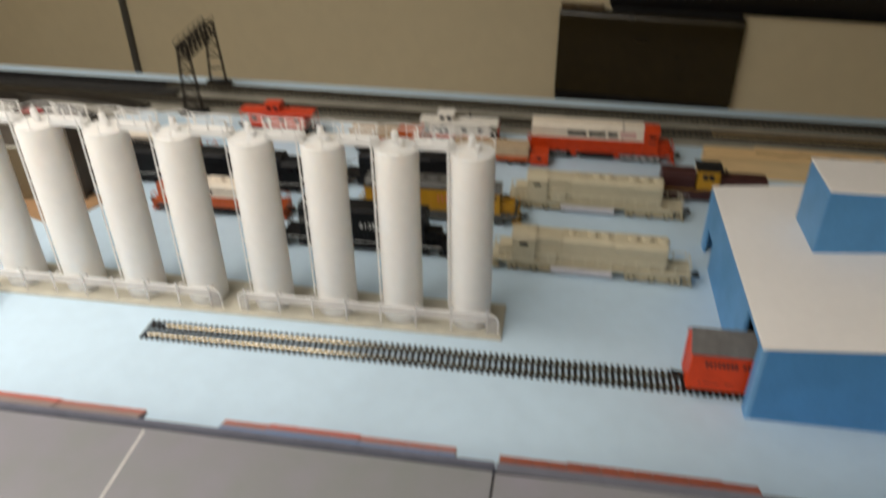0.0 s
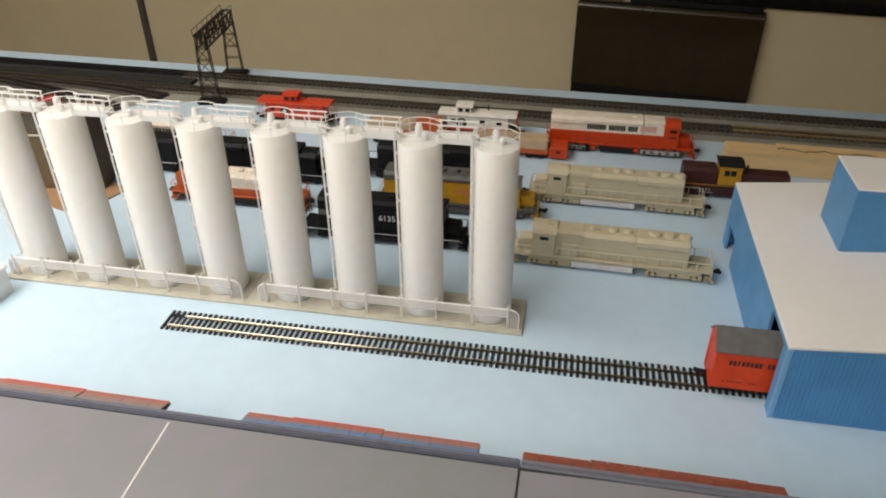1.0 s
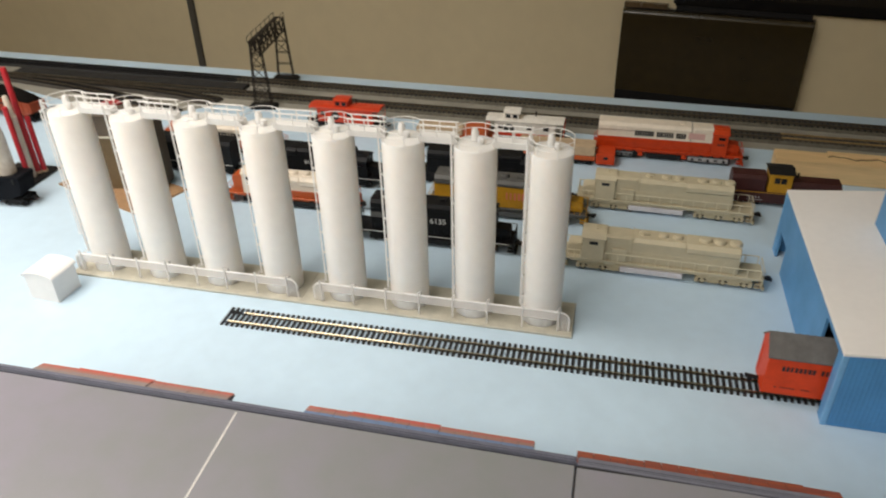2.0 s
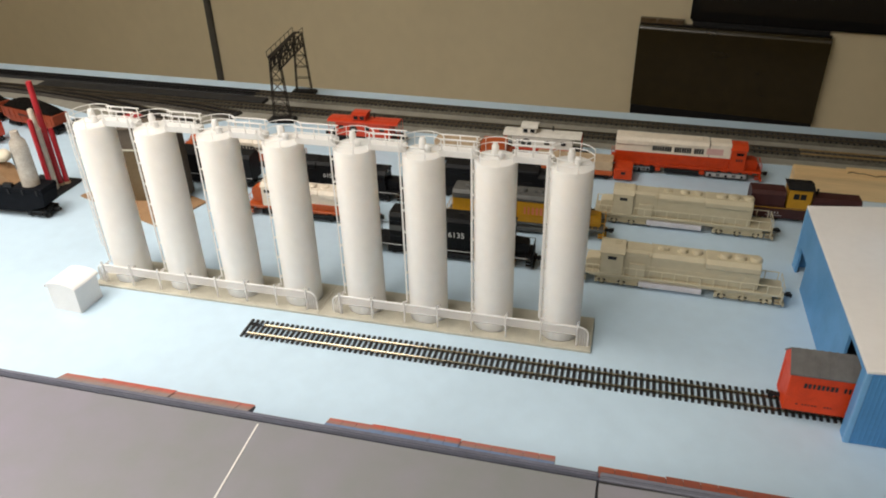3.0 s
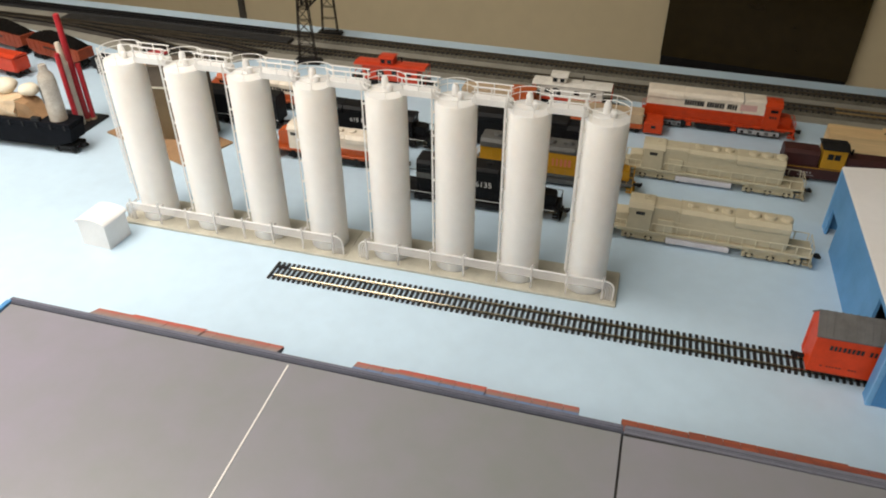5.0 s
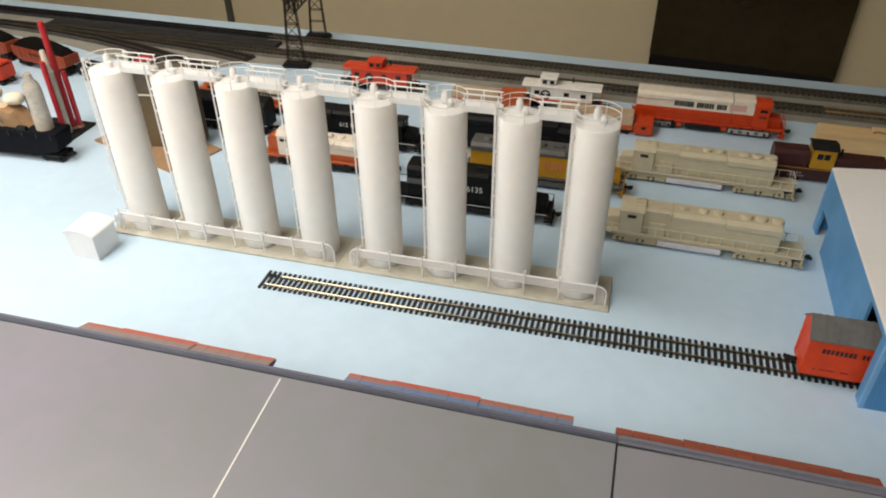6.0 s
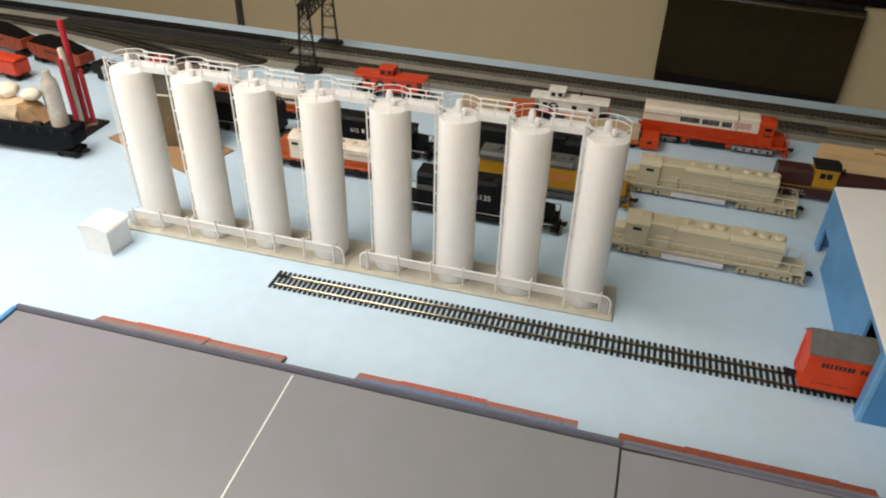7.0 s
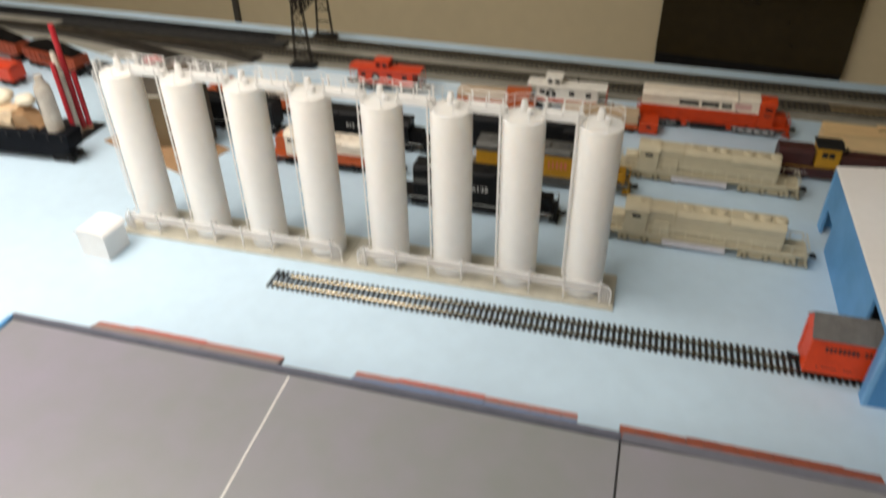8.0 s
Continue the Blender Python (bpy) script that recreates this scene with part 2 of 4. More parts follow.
def prism(bm, prof, a0, a1, axis="x"):
    """A profile pushed along an axis: (y, z) along x, (x, z) along y, (x, y) along z."""
    def at(p, a):
        return {"x": (a, p[0], p[1]), "y": (p[0], a, p[1]), "z": (p[0], p[1], a)}[axis]
    lo, hi = [bm.verts.new(at(p, a0)) for p in prof], [bm.verts.new(at(p, a1)) for p in prof]
    k = len(prof)
    for i in range(k):
        j = (i + 1) % k
        bm.faces.new((lo[i], lo[j], hi[j], hi[i]))
    bm.faces.new(lo[::-1])
    bm.faces.new(hi)
    return bm


def bevel(bm, w, seg=2):
    bmesh.ops.bevel(bm, geom=bm.edges[:], offset=w, segments=seg, affect="EDGES", clamp_overlap=True)
    return bm


def mesh_of(name, bm, mat, smooth=False):
    bmesh.ops.recalc_face_normals(bm, faces=bm.faces[:])
    me = bpy.data.meshes.new(name)
    bm.to_mesh(me)
    bm.free()
    me.materials.append(mat)
    if smooth:
        for p in me.polygons:
            p.use_smooth = True
        me.set_sharp_from_angle(angle=radians(38))
    return me


def part(name, bm, mat, parent=None, label="", smooth=False):
    ob = new(name, mesh_of(name, bm, mat, smooth))
    ob.parent = parent
    return tagged(ob, label)


def share(name, me, parent, m=None, label=""):
    ob = new(name, me)
    ob.parent = parent
    if m is not None:
        ob.matrix_basis = m
    return tagged(ob, label)


def thing(name, label, category, group="", m=None, kind=""):
    ob = new(name)
    ob.empty_display_size = 0.01
    if m is not None:
        ob.matrix_basis = m
    return tagged(ob, label, category, group, kind)


def B():
    return bmesh.new()


def setting(name, bm, mat, label, category="", smooth=False):
    return tagged(part(name, bm, mat, None, "", smooth), label, category or name.split("_")[0], "", "structure")


def bars(name, parent, x0, x1, y, z0, z1, mat, n, seed, face=-1, gap=0.3, words=()):
    """A line of unreadable lettering as one row of small flat blocks, on a face that looks along -y or +y."""
    rnd, bm = random.Random(seed), B()
    w = (x1 - x0) / n
    for i in range(n):
        if i in words:
            continue
        a = x0 + i * w
        box(bm, a, a + w * (1 - gap * rnd.uniform(0.6, 1.3)), min(y, y + face * 0.0004), max(y, y + face * 0.0004), z0, z1)
    return part(name, bm, mat, parent)


def words(name, parent, text, size, m, mat):
    cu = bpy.data.curves.new(name, "FONT")
    cu.body, cu.size, cu.align_x, cu.extrude = text, size, "CENTER", 0.0001
    cu.materials.append(mat)
    ob = new(name, cu)
    ob.parent, ob.matrix_basis = parent, m
    return ob


# ---- room ----
X0, X1, Y0 = -2.6, 2.6, -2.7
YB = 1.90
wall_y = lambda x: 1.4050 - 0.1423 * (x - 0.425)
setting("floor", box(B(), X0, X1, Y0, YB, FLOOR - 0.1, FLOOR), M_FLOOR, "dark grey carpet floor of the room")
setting("ceiling", box(B(), X0 - 0.1, X1 + 0.1, Y0 - 0.1, YB, CEIL, CEIL + 0.1), M_CEIL, "plain white ceiling over the layout")
setting("wall_north", prism(B(), [(X0 - 0.1, wall_y(X0 - 0.1)), (X1 + 0.1, wall_y(X1 + 0.1)), (X1 + 0.1, wall_y(X1 + 0.1) + 0.1), (X0 - 0.1, wall_y(X0 - 0.1) + 0.1)], FLOOR - 0.1, CEIL - 0.001, "z"), M_ROOM, "plain beige painted wall behind the layout")
setting("wall_south", box(B(), X0 - 0.1, X1 + 0.1, Y0 - 0.1, Y0, FLOOR - 0.1, CEIL), M_ROOM, "plain beige painted wall")
setting("wall_west", box(B(), X0 - 0.1, X0, Y0, wall_y(X0) - 0.002, FLOOR - 0.1, CEIL), M_ROOM, "plain beige painted wall")
setting("wall_east", box(B(), X1, X1 + 0.1, Y0, wall_y(X1 + 0.1) - 0.002, FLOOR - 0.1, CEIL), M_ROOM, "plain beige painted wall")
strip = setting("trim", bevel(box(B(), -0.0112, 0.0112, -0.012, 0.0, FLOOR, CEIL - 0.002), 0.002), M_STRIP, "dark vertical trim strip on the beige wall")
strip.matrix_basis = pose(-0.9460, wall_y(-0.9460), 0, 0, 0, -8.1)
for lx, ly, sx, sy, *_ in LAMPS:
    lamp = thing("ceiling_light", "white rectangular ceiling light panel, switched on", "ceiling light", "ceiling lights", pose(lx, ly, CEIL))
    fr = B()
    for a in (-1, 1):
        box(fr, -sx / 2 - 0.03, sx / 2 + 0.03, a * (sy / 2 + 0.015) - 0.015, a * (sy / 2 + 0.015) + 0.015, -0.02, 0)
        box(fr, a * (sx / 2 + 0.015) - 0.015, a * (sx / 2 + 0.015) + 0.015, -sy / 2, sy / 2, -0.02, 0)
    part("frame", fr, M_CEIL, lamp)
    part("diffuser", box(B(), -sx / 2, sx / 2, -sy / 2, sy / 2, -0.012, -0.002), M_DIFF, lamp)

# dark cabinet and the screen on the wall above it
cabinet = thing("cabinet", "dark brown glossy cabinet standing against the beige wall", "cabinet", m=pose(0.649, 1.346, FLOOR, 0, 0, -8.1))
part("body", bevel(box(B(), -0.2250, 0.2250, 0.0058, 0.0210, 0.0, 0.9370), 0.003), M_TV, cabinet)
part("top", bevel(box(B(), -0.2263, 0.2263, 0.0050, 0.0210, 0.9372, 0.9400), 0.0010, 2), M_TV, cabinet)
curl = [(0.020 * (1 - math.cos(radians(a))) - 0.0060, 0.9225 + 0.020 * math.sin(radians(a))) for a in range(0, 46, 5)]
part("drawer_front", prism(B(), [(0.0056, 0.7240), (-0.0060, 0.7240)] + curl + [(0.0056, curl[-1][1])], -0.2263, 0.2263, "x"), M_CAB, cabinet, smooth=True)
part("plinth_strip", bevel(box(B(), -0.2255, 0.2255, -0.0030, 0.0055, 0.6800, 0.7225), 0.0015), M_TV, cabinet)
part("door", bevel(box(B(), -0.2255, 0.2255, 0.0, 0.0055, 0.06, 0.6790), 0.0015), M_CAB, cabinet)
slab = thing("flat_box", "flat brown wooden box lying on the dark cabinet", "box", m=pose(0.649, 1.346, FLOOR + 0.9401, 0, 0, -8.1))
part("body", bevel(box(B(), -0.2255, -0.1180, 0.0030, 0.0205, 0.0, 0.0080), 0.0008), M_CABTOP, slab)
part("lid", bevel(box(B(), -0.2260, -0.1175, 0.0022, 0.0208, 0.0081, 0.0118), 0.0010), M_CABTOP, slab)
screen = thing("television", "black glossy flat television standing on the dark cabinet", "television", m=pose(0.9515, 1.3095, 0.0497, 0, 0, -8.1))
part("body", bevel(box(B(), -0.41, 0.41, 0.003, 0.018, 0.0, 0.50), 0.005), M_TV, screen)
part("stand", box(B(), -0.402, -0.086, 0.004, 0.014, -0.0096, 0.0), M_SOOT, screen)
part("screen", box(B(), -0.39, 0.39, 0.0, 0.0028, 0.027, 0.48), M_SCREEN, screen)

# ---- layout table ----
def back(x):
    return 0.842 - 0.034 * x


TX0, TX1, TY0 = -1.75, 1.75, -0.62
table = tagged(thing("table", "long layout table painted pale blue on a wooden frame", "table", m=pose(0, 0, 0)), kind="structure")
part("tabletop", prism(B(), [(TX0, TY0), (TX1, TY0), (TX1, back(TX1)), (TX0, back(TX0))], -0.045, 0.0, "z"), M_TABLE, table, "pale blue painted foam top")
fr = B()
box(fr, TX0 + 0.05, TX1 - 0.05, TY0 + 0.05, TY0 + 0.09, -0.14, -0.0455)
box(fr, TX0 + 0.05, TX1 - 0.05, 0.70, 0.74, -0.14, -0.0455)
part("frame", fr, M_WOODT, table)
for lx in (TX0 + 0.1, 0.0, TX1 - 0.1):
    for ly in (TY0 + 0.11, 0.67):
        part("leg", box(B(), lx - 0.035, lx + 0.035, ly - 0.03, ly + 0.03, FLOOR, -0.0455), M_WOODT, table)

# grey strip under the main line
def strip_front(x):
    return 0.648 - 0.028 * x


setting("pavement", prism(B(), [(-1.7, 0.72), (-0.95, 0.668), (-0.79, 0.650), (-0.62, 0.598), (-0.40, 0.598), (-0.345, 0.645), (-0.2, strip_front(-0.2)), (1.6, strip_front(1.6)), (1.6, back(1.6) - 0.045), (-1.7, back(-1.7) - 0.045)], 0.0, 0.0015, "z"),
        M_GREY, "grey painted strip under the main line tracks", "ground strip")

# ---- track ----
TIE = mesh_of("tie", bevel(box(B(), -0.0016, 0.0016, -0.015, 0.0186, 0, 0.0022), 0.0003, 1), M_TIE)


def rail_profile(y):
    """Foot, thin web and a head with shoulders sloped to catch the lamp as a highlight."""
    half = [(0.0012, 0.0019), (0.0012, 0.0023), (0.0003, 0.0026), (0.0003, 0.0032), (0.0008, 0.0034), (0.0008, 0.0038), (0.0002, 0.0043)]
    return [(y + a, z) for a, z in half] + [(y - a, z) for a, z in half[::-1]]


siding = tagged(thing("siding_track", "model railway siding of brass rails on black plastic ties", "track", m=pose(0, 0.0152, 0, 0, 0, 0.24)), kind="structure")
for y, a in ((-0.0088, 0.0075), (0.0088, 0.021)):
    part("rail", prism(B(), rail_profile(y), a, 0.86, "x"), M_BRASS, siding)
joiner = B()
box(joiner, 0.001, 0.013, 0.0066, 0.011, 0.0019, 0.0034)
part("rail_joiner", bevel(joiner, 0.0004, 1), M_SOOT, siding)
web = B()
for y in (-0.0088, 0.0088):
    box(web, 0.0, 0.86, y - 0.0007, y + 0.0007, 0.0002, 0.0014)
part("web", web, M_TIE, siding)


def road_track(label, pts, mat, rail_mat=M_RAIL, gap=0.0095, lift=0.0, tie_mat=M_TIE):
    """Track on a raised bed along a polyline of (x, y): bed, two rails, ties joined."""
    t = tagged(thing("main_track", label, "track", "main line tracks", pose(0, 0, lift)), kind="structure")
    P = [Vector((x, y, 0)) for x, y in pts]
    nor = []
    for i, p in enumerate(P):
        d = (P[min(i + 1, len(P) - 1)] - P[max(i - 1, 0)]).normalized()
        nor.append(Vector((-d.y, d.x, 0)))

    def sweep(bm, prof):
        rows = [[bm.verts.new(p + n * a + Vector((0, 0, z))) for a, z in prof] for p, n in zip(P, nor)]
        k = len(prof)
        for r, s in zip(rows, rows[1:]):
            for i in range(k):
                j = (i + 1) % k
                bm.faces.new((r[i], r[j], s[j], s[i]))
        bm.faces.new(rows[0])
        bm.faces.new(rows[-1][::-1])
        return bm
    part("roadbed", sweep(B(), [(-0.0195, 0.0016), (0.0195, 0.0016), (0.0160, 0.0066), (-0.0160, 0.0066)]), mat, t)
    for a in (-0.0088, 0.0088):
        part("rail", sweep(B(), [(a - 0.0006, 0.0085), (a + 0.0006, 0.0085), (a + 0.0006, 0.0113), (a - 0.0006, 0.0113)]), rail_mat, t)
    verts, faces, carry = [], [], 0.0
    for p, q in zip(P, P[1:]):
        d = (q - p)
        length = d.length
        d.normalize()
        n = Vector((-d.y, d.x, 0))
        s = carry
        while s < length:
            c, b = p + d * s, len(verts)
            for z in (0.0060, 0.0087):
                for u, w in ((-1, -1), (1, -1), (1, 1), (-1, 1)):
                    verts.append(c + d * (u * 0.0016) + n * (w * 0.0150) + Vector((0, 0, z)))
            faces += [[b + i for i in f] for f in ((4, 5, 6, 7), (0, 1, 5, 4), (1, 2, 6, 5), (2, 3, 7, 6), (3, 0, 4, 7))]
            s += gap
        carry = s - length
    me = bpy.data.meshes.new("ties")
    me.from_pydata(verts, [], faces)
    me.materials.append(tie_mat)
    tagged(share("ties", me, t), kind="stuff")
    return t


def line(x0, y0, x1, y1, n=2):
    return [(x0 + (x1 - x0) * i / (n - 1), y0 + (y1 - y0) * i / (n - 1)) for i in range(n)]


def second_y(x):
    return 0.735 - 0.0884 * (x + 1.7) / 3.3


def main_y(x):
    return 0.822 - 0.109 * (x + 1.7) / 3.3


road_track("black main line track next to the table edge", line(-1.7, main_y(-1.7), -0.36, main_y(-0.36)), M_BEDK, M_SOOT)
road_track("grey brown main line track next to the table edge", line(-0.36, main_y(-0.36), 1.6, main_y(1.6)), M_BED)
road_track("grey brown second main line track on grey ground", line(-1.7, 0.735, 0.71, second_y(0.71)), M_BED)
road_track("pale grey second main line track with brass rails", line(0.71, second_y(0.71), 1.6, 0.6466), M_BED, M_BRASSY, tie_mat=M_BEDB)
road_track("dark brown stub track leaving the main line", [(-0.80, 0.710), (-0.66, 0.701), (-0.53, 0.690), (-0.434, 0.675), (-0.346, 0.652)], M_BEDB, lift=0.0004)
road_track("dark brown diverging yard track on grey ground", [(-0.98, 0.714), (-0.83, 0.701), (-0.70, 0.679), (-0.60, 0.652), (-0.515, 0.625), (-0.40, 0.585)], M_BEDB, lift=0.0008)
plank = tagged(part("black_board", bevel(box(B(), -0.28, 0.28, -0.0150, 0.0150, 0.0, 0.0070), 0.0006, 1), M_BEDK), "flat black board lying between two main line tracks", "board")
plank.matrix_basis = pose(-0.603, 0.7420, 0.0016, 0, 0, -1.0)

# ---- silos ----
R_SILO = 0.0232


def silo(x, H_SILO, cage):
    s = thing("silo", "tall white plastic storage silo with a railed top", "silo", "row of silos", pose(x, 0.092, 0.0032))
    part("body", lathe(B(), [(R_SILO, 0), (R_SILO, 0.006), (R_SILO, H_SILO - 0.0030), (R_SILO - 0.0005, H_SILO - 0.0022), (R_SILO - 0.0016, H_SILO - 0.0020),
                             (0.012, H_SILO + 0.0002), (0.004, H_SILO + 0.001)], 64), M_WHITE, s, smooth=True)
    hatch = lathe(B(), [(0.0040, H_SILO - 0.003), (0.0039, H_SILO + 0.0105), (0.0034, H_SILO + 0.0118), (0.0030, H_SILO + 0.0122), (0.0028, H_SILO + 0.0138), (0.0016, H_SILO + 0.0142)], 20, -0.001, 0.002)
    part("hatch", hatch, M_WHITE, s, smooth=True)
    vent = lathe(B(), [(0.0034, H_SILO - 0.003), (0.0034, H_SILO + 0.0058), (0.0028, H_SILO + 0.0074), (0.0014, H_SILO + 0.0082)], 18, 0.0062, -0.0035)
    part("vent", vent, M_WHITE, s, smooth=True)
    rr = R_SILO + 0.0002
    for z in (0.0062, 0.0122):
        ring = [(rr * math.cos(radians(a)), rr * math.sin(radians(a)), H_SILO + z) for a in range(20, 346, 10)]
        part("guard_rail", tube(B(), ring, 0.00048, 5), M_RAILW, s)
    for a in range(20, 350, 54):
        c, d = rr * math.cos(radians(a)), rr * math.sin(radians(a))
        part("post", cyl(B(), (c, d, H_SILO - 0.003), (c, d, H_SILO + 0.0122), 0.0004, n=5), M_RAILW, s)
    turn = pose(0, 0, 0, 0, 0, 208)
    far = R_SILO + 0.0028
    ladder = B()
    for y in (-0.0014, 0.0014):
        box(ladder, far - 0.0005, far + 0.0008, y - 0.0007, y + 0.0007, 0.022, H_SILO + 0.0122)
    for i in range(44):
        z = 0.024 + i * 0.0042
        cyl(ladder, (far, -0.0014, z), (far, 0.0014, z), 0.0003, n=4)
    part("ladder", ladder, M_RAILW, s).matrix_basis = turn
    for i in range(7):
        z = 0.034 + i * 0.0275
        part("bracket", box(B(), R_SILO - 0.0008, far, -0.0022, 0.0022, z - 0.0005, z + 0.0005), M_RAILW, s).matrix_basis = turn
    if cage:
        hoops, rc = B(), 0.0042
        for i in range(19):
            z = 0.05 + i * 0.0092
            tube(hoops, [(far + rc * math.cos(radians(a)), rc * math.sin(radians(a)), z) for a in range(-110, 111, 22)], 0.00035, 4)
        for a in (-60, 0, 60):
            u, v = far + rc * math.cos(radians(a)), rc * math.sin(radians(a))
            cyl(hoops, (u, v, 0.05), (u, v, 0.216), 0.00035, n=4)
        part("cage", hoops, M_RAILW, s).matrix_basis = turn
    return s


SILOS = [-0.2005 + 0.0812 * i for i in range(4)] + [0.1275 + 0.0789 * i for i in range(4)]
HEIGHTS = [0.2160, 0.2155, 0.2150, 0.2140, 0.2135, 0.2135, 0.2130, 0.2130]
for i, (x, high) in enumerate(zip(SILOS, HEIGHTS)):
    silo(x, high, i == 0)
for x0, x1, high in zip(SILOS, SILOS[1:], HEIGHTS[1:]):
    w = thing("walkway", "white plastic walkway bridge with railings between silo tops", "walkway", "silo walkways", pose((x0 + x1) / 2, 0.092, 0.0032 + high))
    h = (x1 - x0) / 2
    part("deck", bevel(box(B(), -h + 0.0185, h - 0.0185, -0.0065, 0.0065, -0.0025, 0.0048), 0.0004, 1), M_RAILW, w)
    for y in (-0.0062, 0.0062):
        for z in (0.0115, 0.0175):
            part("rail", cyl(B(), (-h + 0.019, y, z), (h - 0.019, y, z), 0.0007, n=6), M_RAILW, w)
        for k in (-1, 0, 1):
            part("post", cyl(B(), (k * (h - 0.0215), y, 0.0045), (k * (h - 0.0215), y, 0.0175), 0.0007, n=6), M_RAILW, w)

for x0, x1, p0, p1, n in ((-0.240, 0.0754, -0.235, 0.071, 8), (0.0756, 0.4030, 0.0925, 0.3985, 8)):
    pad = thing("base_slab", "beige grey plastic base slab under the silos", "base", "silo bases", pose(0, 0, 0))
    part("slab", bevel(box(B(), x0, x1, 0.0585, 0.1235, 0, 0.0032), 0.0005, 1), M_PAD, pad)
    rack = thing("pipe_rack", "rack of thin white plastic pipes along the silo bases", "pipes", "pipe racks", pose(0, 0, 0.0032))
    for k in range(5):
        y, dz, r, inset = 0.0674, 0.0252 - 0.0026 * k, 0.0100 - 0.0016 * k, 0.0028 * k
        bend = [(p1 - inset - r + r * math.sin(radians(a)), y, dz - r + r * math.cos(radians(a))) for a in range(0, 91, 15)]
        bend2 = [(p0 + inset + r - r * math.sin(radians(a)), y, dz - r + r * math.cos(radians(a))) for a in range(90, -1, -15)]
        run = [(bend2[0][0], y, 0.0)] + bend2 + bend + [(bend[-1][0], y, 0.0)]
        part("pipe", tube(B(), run, 0.0010 if k == 0 else 0.0012, 6), M_RAILW if k == 0 else M_CLEAR, rack, smooth=True)
    step = 0.0405
    for k in range(8):
        x = p1 - 0.0125 - k * step
        st = B()
        box(st, x - 0.0009, x + 0.0009, 0.0640, 0.0662, 0, 0.0310)
        box(st, x - 0.0008, x + 0.0008, 0.0660, 0.0790, 0.0226, 0.0243)
        prism(st, [(0.0664, 0.012), (0.0664, 0.010), (0.0766, 0.0226), (0.0748, 0.0226)], x - 0.0007, x + 0.0007, "x")
        part("stand", st, M_CLEAR, rack)

# ---- small white shed ----
shed = thing("shed", "small white model shed with an arched roof", "shed", m=pose(-0.2350, 0.0200, 0, 0, 0, -3))
prof = [(-0.0205, 0.0), (0.0205, 0.0), (0.0205, 0.034)] + [(0.0205 * math.cos(radians(a)), 0.034 + 0.0052 * math.sin(radians(a))) for a in range(15, 180, 15)] + [(-0.0205, 0.034)]
part("wall", prism(B(), prof, -0.0195, 0.0195, "y"), M_SHED, shed)
outer = [(0.0228 * math.cos(radians(a)), 0.0345 + 0.0070 * math.sin(radians(a))) for a in range(-6, 187, 12)]
inner = [(0.0206 * math.cos(radians(a)), 0.0340 + 0.0054 * math.sin(radians(a))) for a in range(186, -7, -12)]
part("roof", prism(B(), outer + inner, -0.0215, 0.0215, "y"), M_SHED, shed, smooth=True)


# ---- blue factory with a white roof ----
FX, FX1, FY, FY1, FH = 0.6485, 1.20, -0.0215, 0.3020, 0.0886
factory = thing("factory_building", "blue corrugated model factory with flat white roof", "building", m=pose(0, 0, 0))


RISE = 0.085


def eave(x):
    return FH + RISE * (x - FX)


def ribbed(parent, name, x0, x1, y, z0, dz, face, step=0.0042):
    """A wall along x whose outer face is one corrugated sheet, its top under the sloping roof."""
    outer, x = [], x0
    while x < x1 - step:
        outer += [(x, y), (x + step * 0.62, y), (x + step * 0.70, y + face * 0.00022), (x + step * 0.92, y + face * 0.00022)]
        x += step
    outer.append((x1, y))
    bm = prism(B(), outer + [(x1, y - face * 0.003), (x0, y - face * 0.003)], z0, 1.0, "z")
    for v in bm.verts:
        if v.co.z > 0.5:
            v.co.z = eave(v.co.x) + dz
    return part(name, bm, M_WALLB, parent)


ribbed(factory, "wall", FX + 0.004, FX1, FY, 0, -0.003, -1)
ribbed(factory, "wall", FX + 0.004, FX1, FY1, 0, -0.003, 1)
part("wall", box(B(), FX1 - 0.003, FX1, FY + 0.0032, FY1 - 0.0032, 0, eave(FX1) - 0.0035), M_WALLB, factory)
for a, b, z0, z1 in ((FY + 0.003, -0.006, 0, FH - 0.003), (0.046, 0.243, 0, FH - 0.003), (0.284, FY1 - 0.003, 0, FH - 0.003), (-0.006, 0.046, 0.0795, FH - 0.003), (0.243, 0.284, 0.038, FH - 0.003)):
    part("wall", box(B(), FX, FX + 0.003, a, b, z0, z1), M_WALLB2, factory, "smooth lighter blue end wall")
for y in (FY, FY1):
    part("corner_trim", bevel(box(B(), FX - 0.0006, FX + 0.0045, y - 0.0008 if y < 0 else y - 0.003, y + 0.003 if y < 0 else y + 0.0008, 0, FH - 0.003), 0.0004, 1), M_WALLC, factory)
rf = prism(B(), [(FX - 0.0006, FH - 0.0029), (FX1, eave(FX1) - 0.0029), (FX1, eave(FX1)), (FX - 0.0006, FH)], FY - 0.0008, FY1 + 0.0008, "y")
part("roof", bevel(rf, 0.0004, 1), M_ROOFW, factory, "plain white styrene roof")
HX0, HX1, HY0, HY1, HZ = 0.7280, 0.93, 0.1435, 0.2195, 0.172
tower = prism(B(), [(HX0, eave(HX0) + 0.0002), (HX1, eave(HX1) + 0.0002), (HX1, HZ - 0.003), (HX0, HZ - 0.003)], HY0, HY1, "y")
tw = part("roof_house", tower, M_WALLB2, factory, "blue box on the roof")
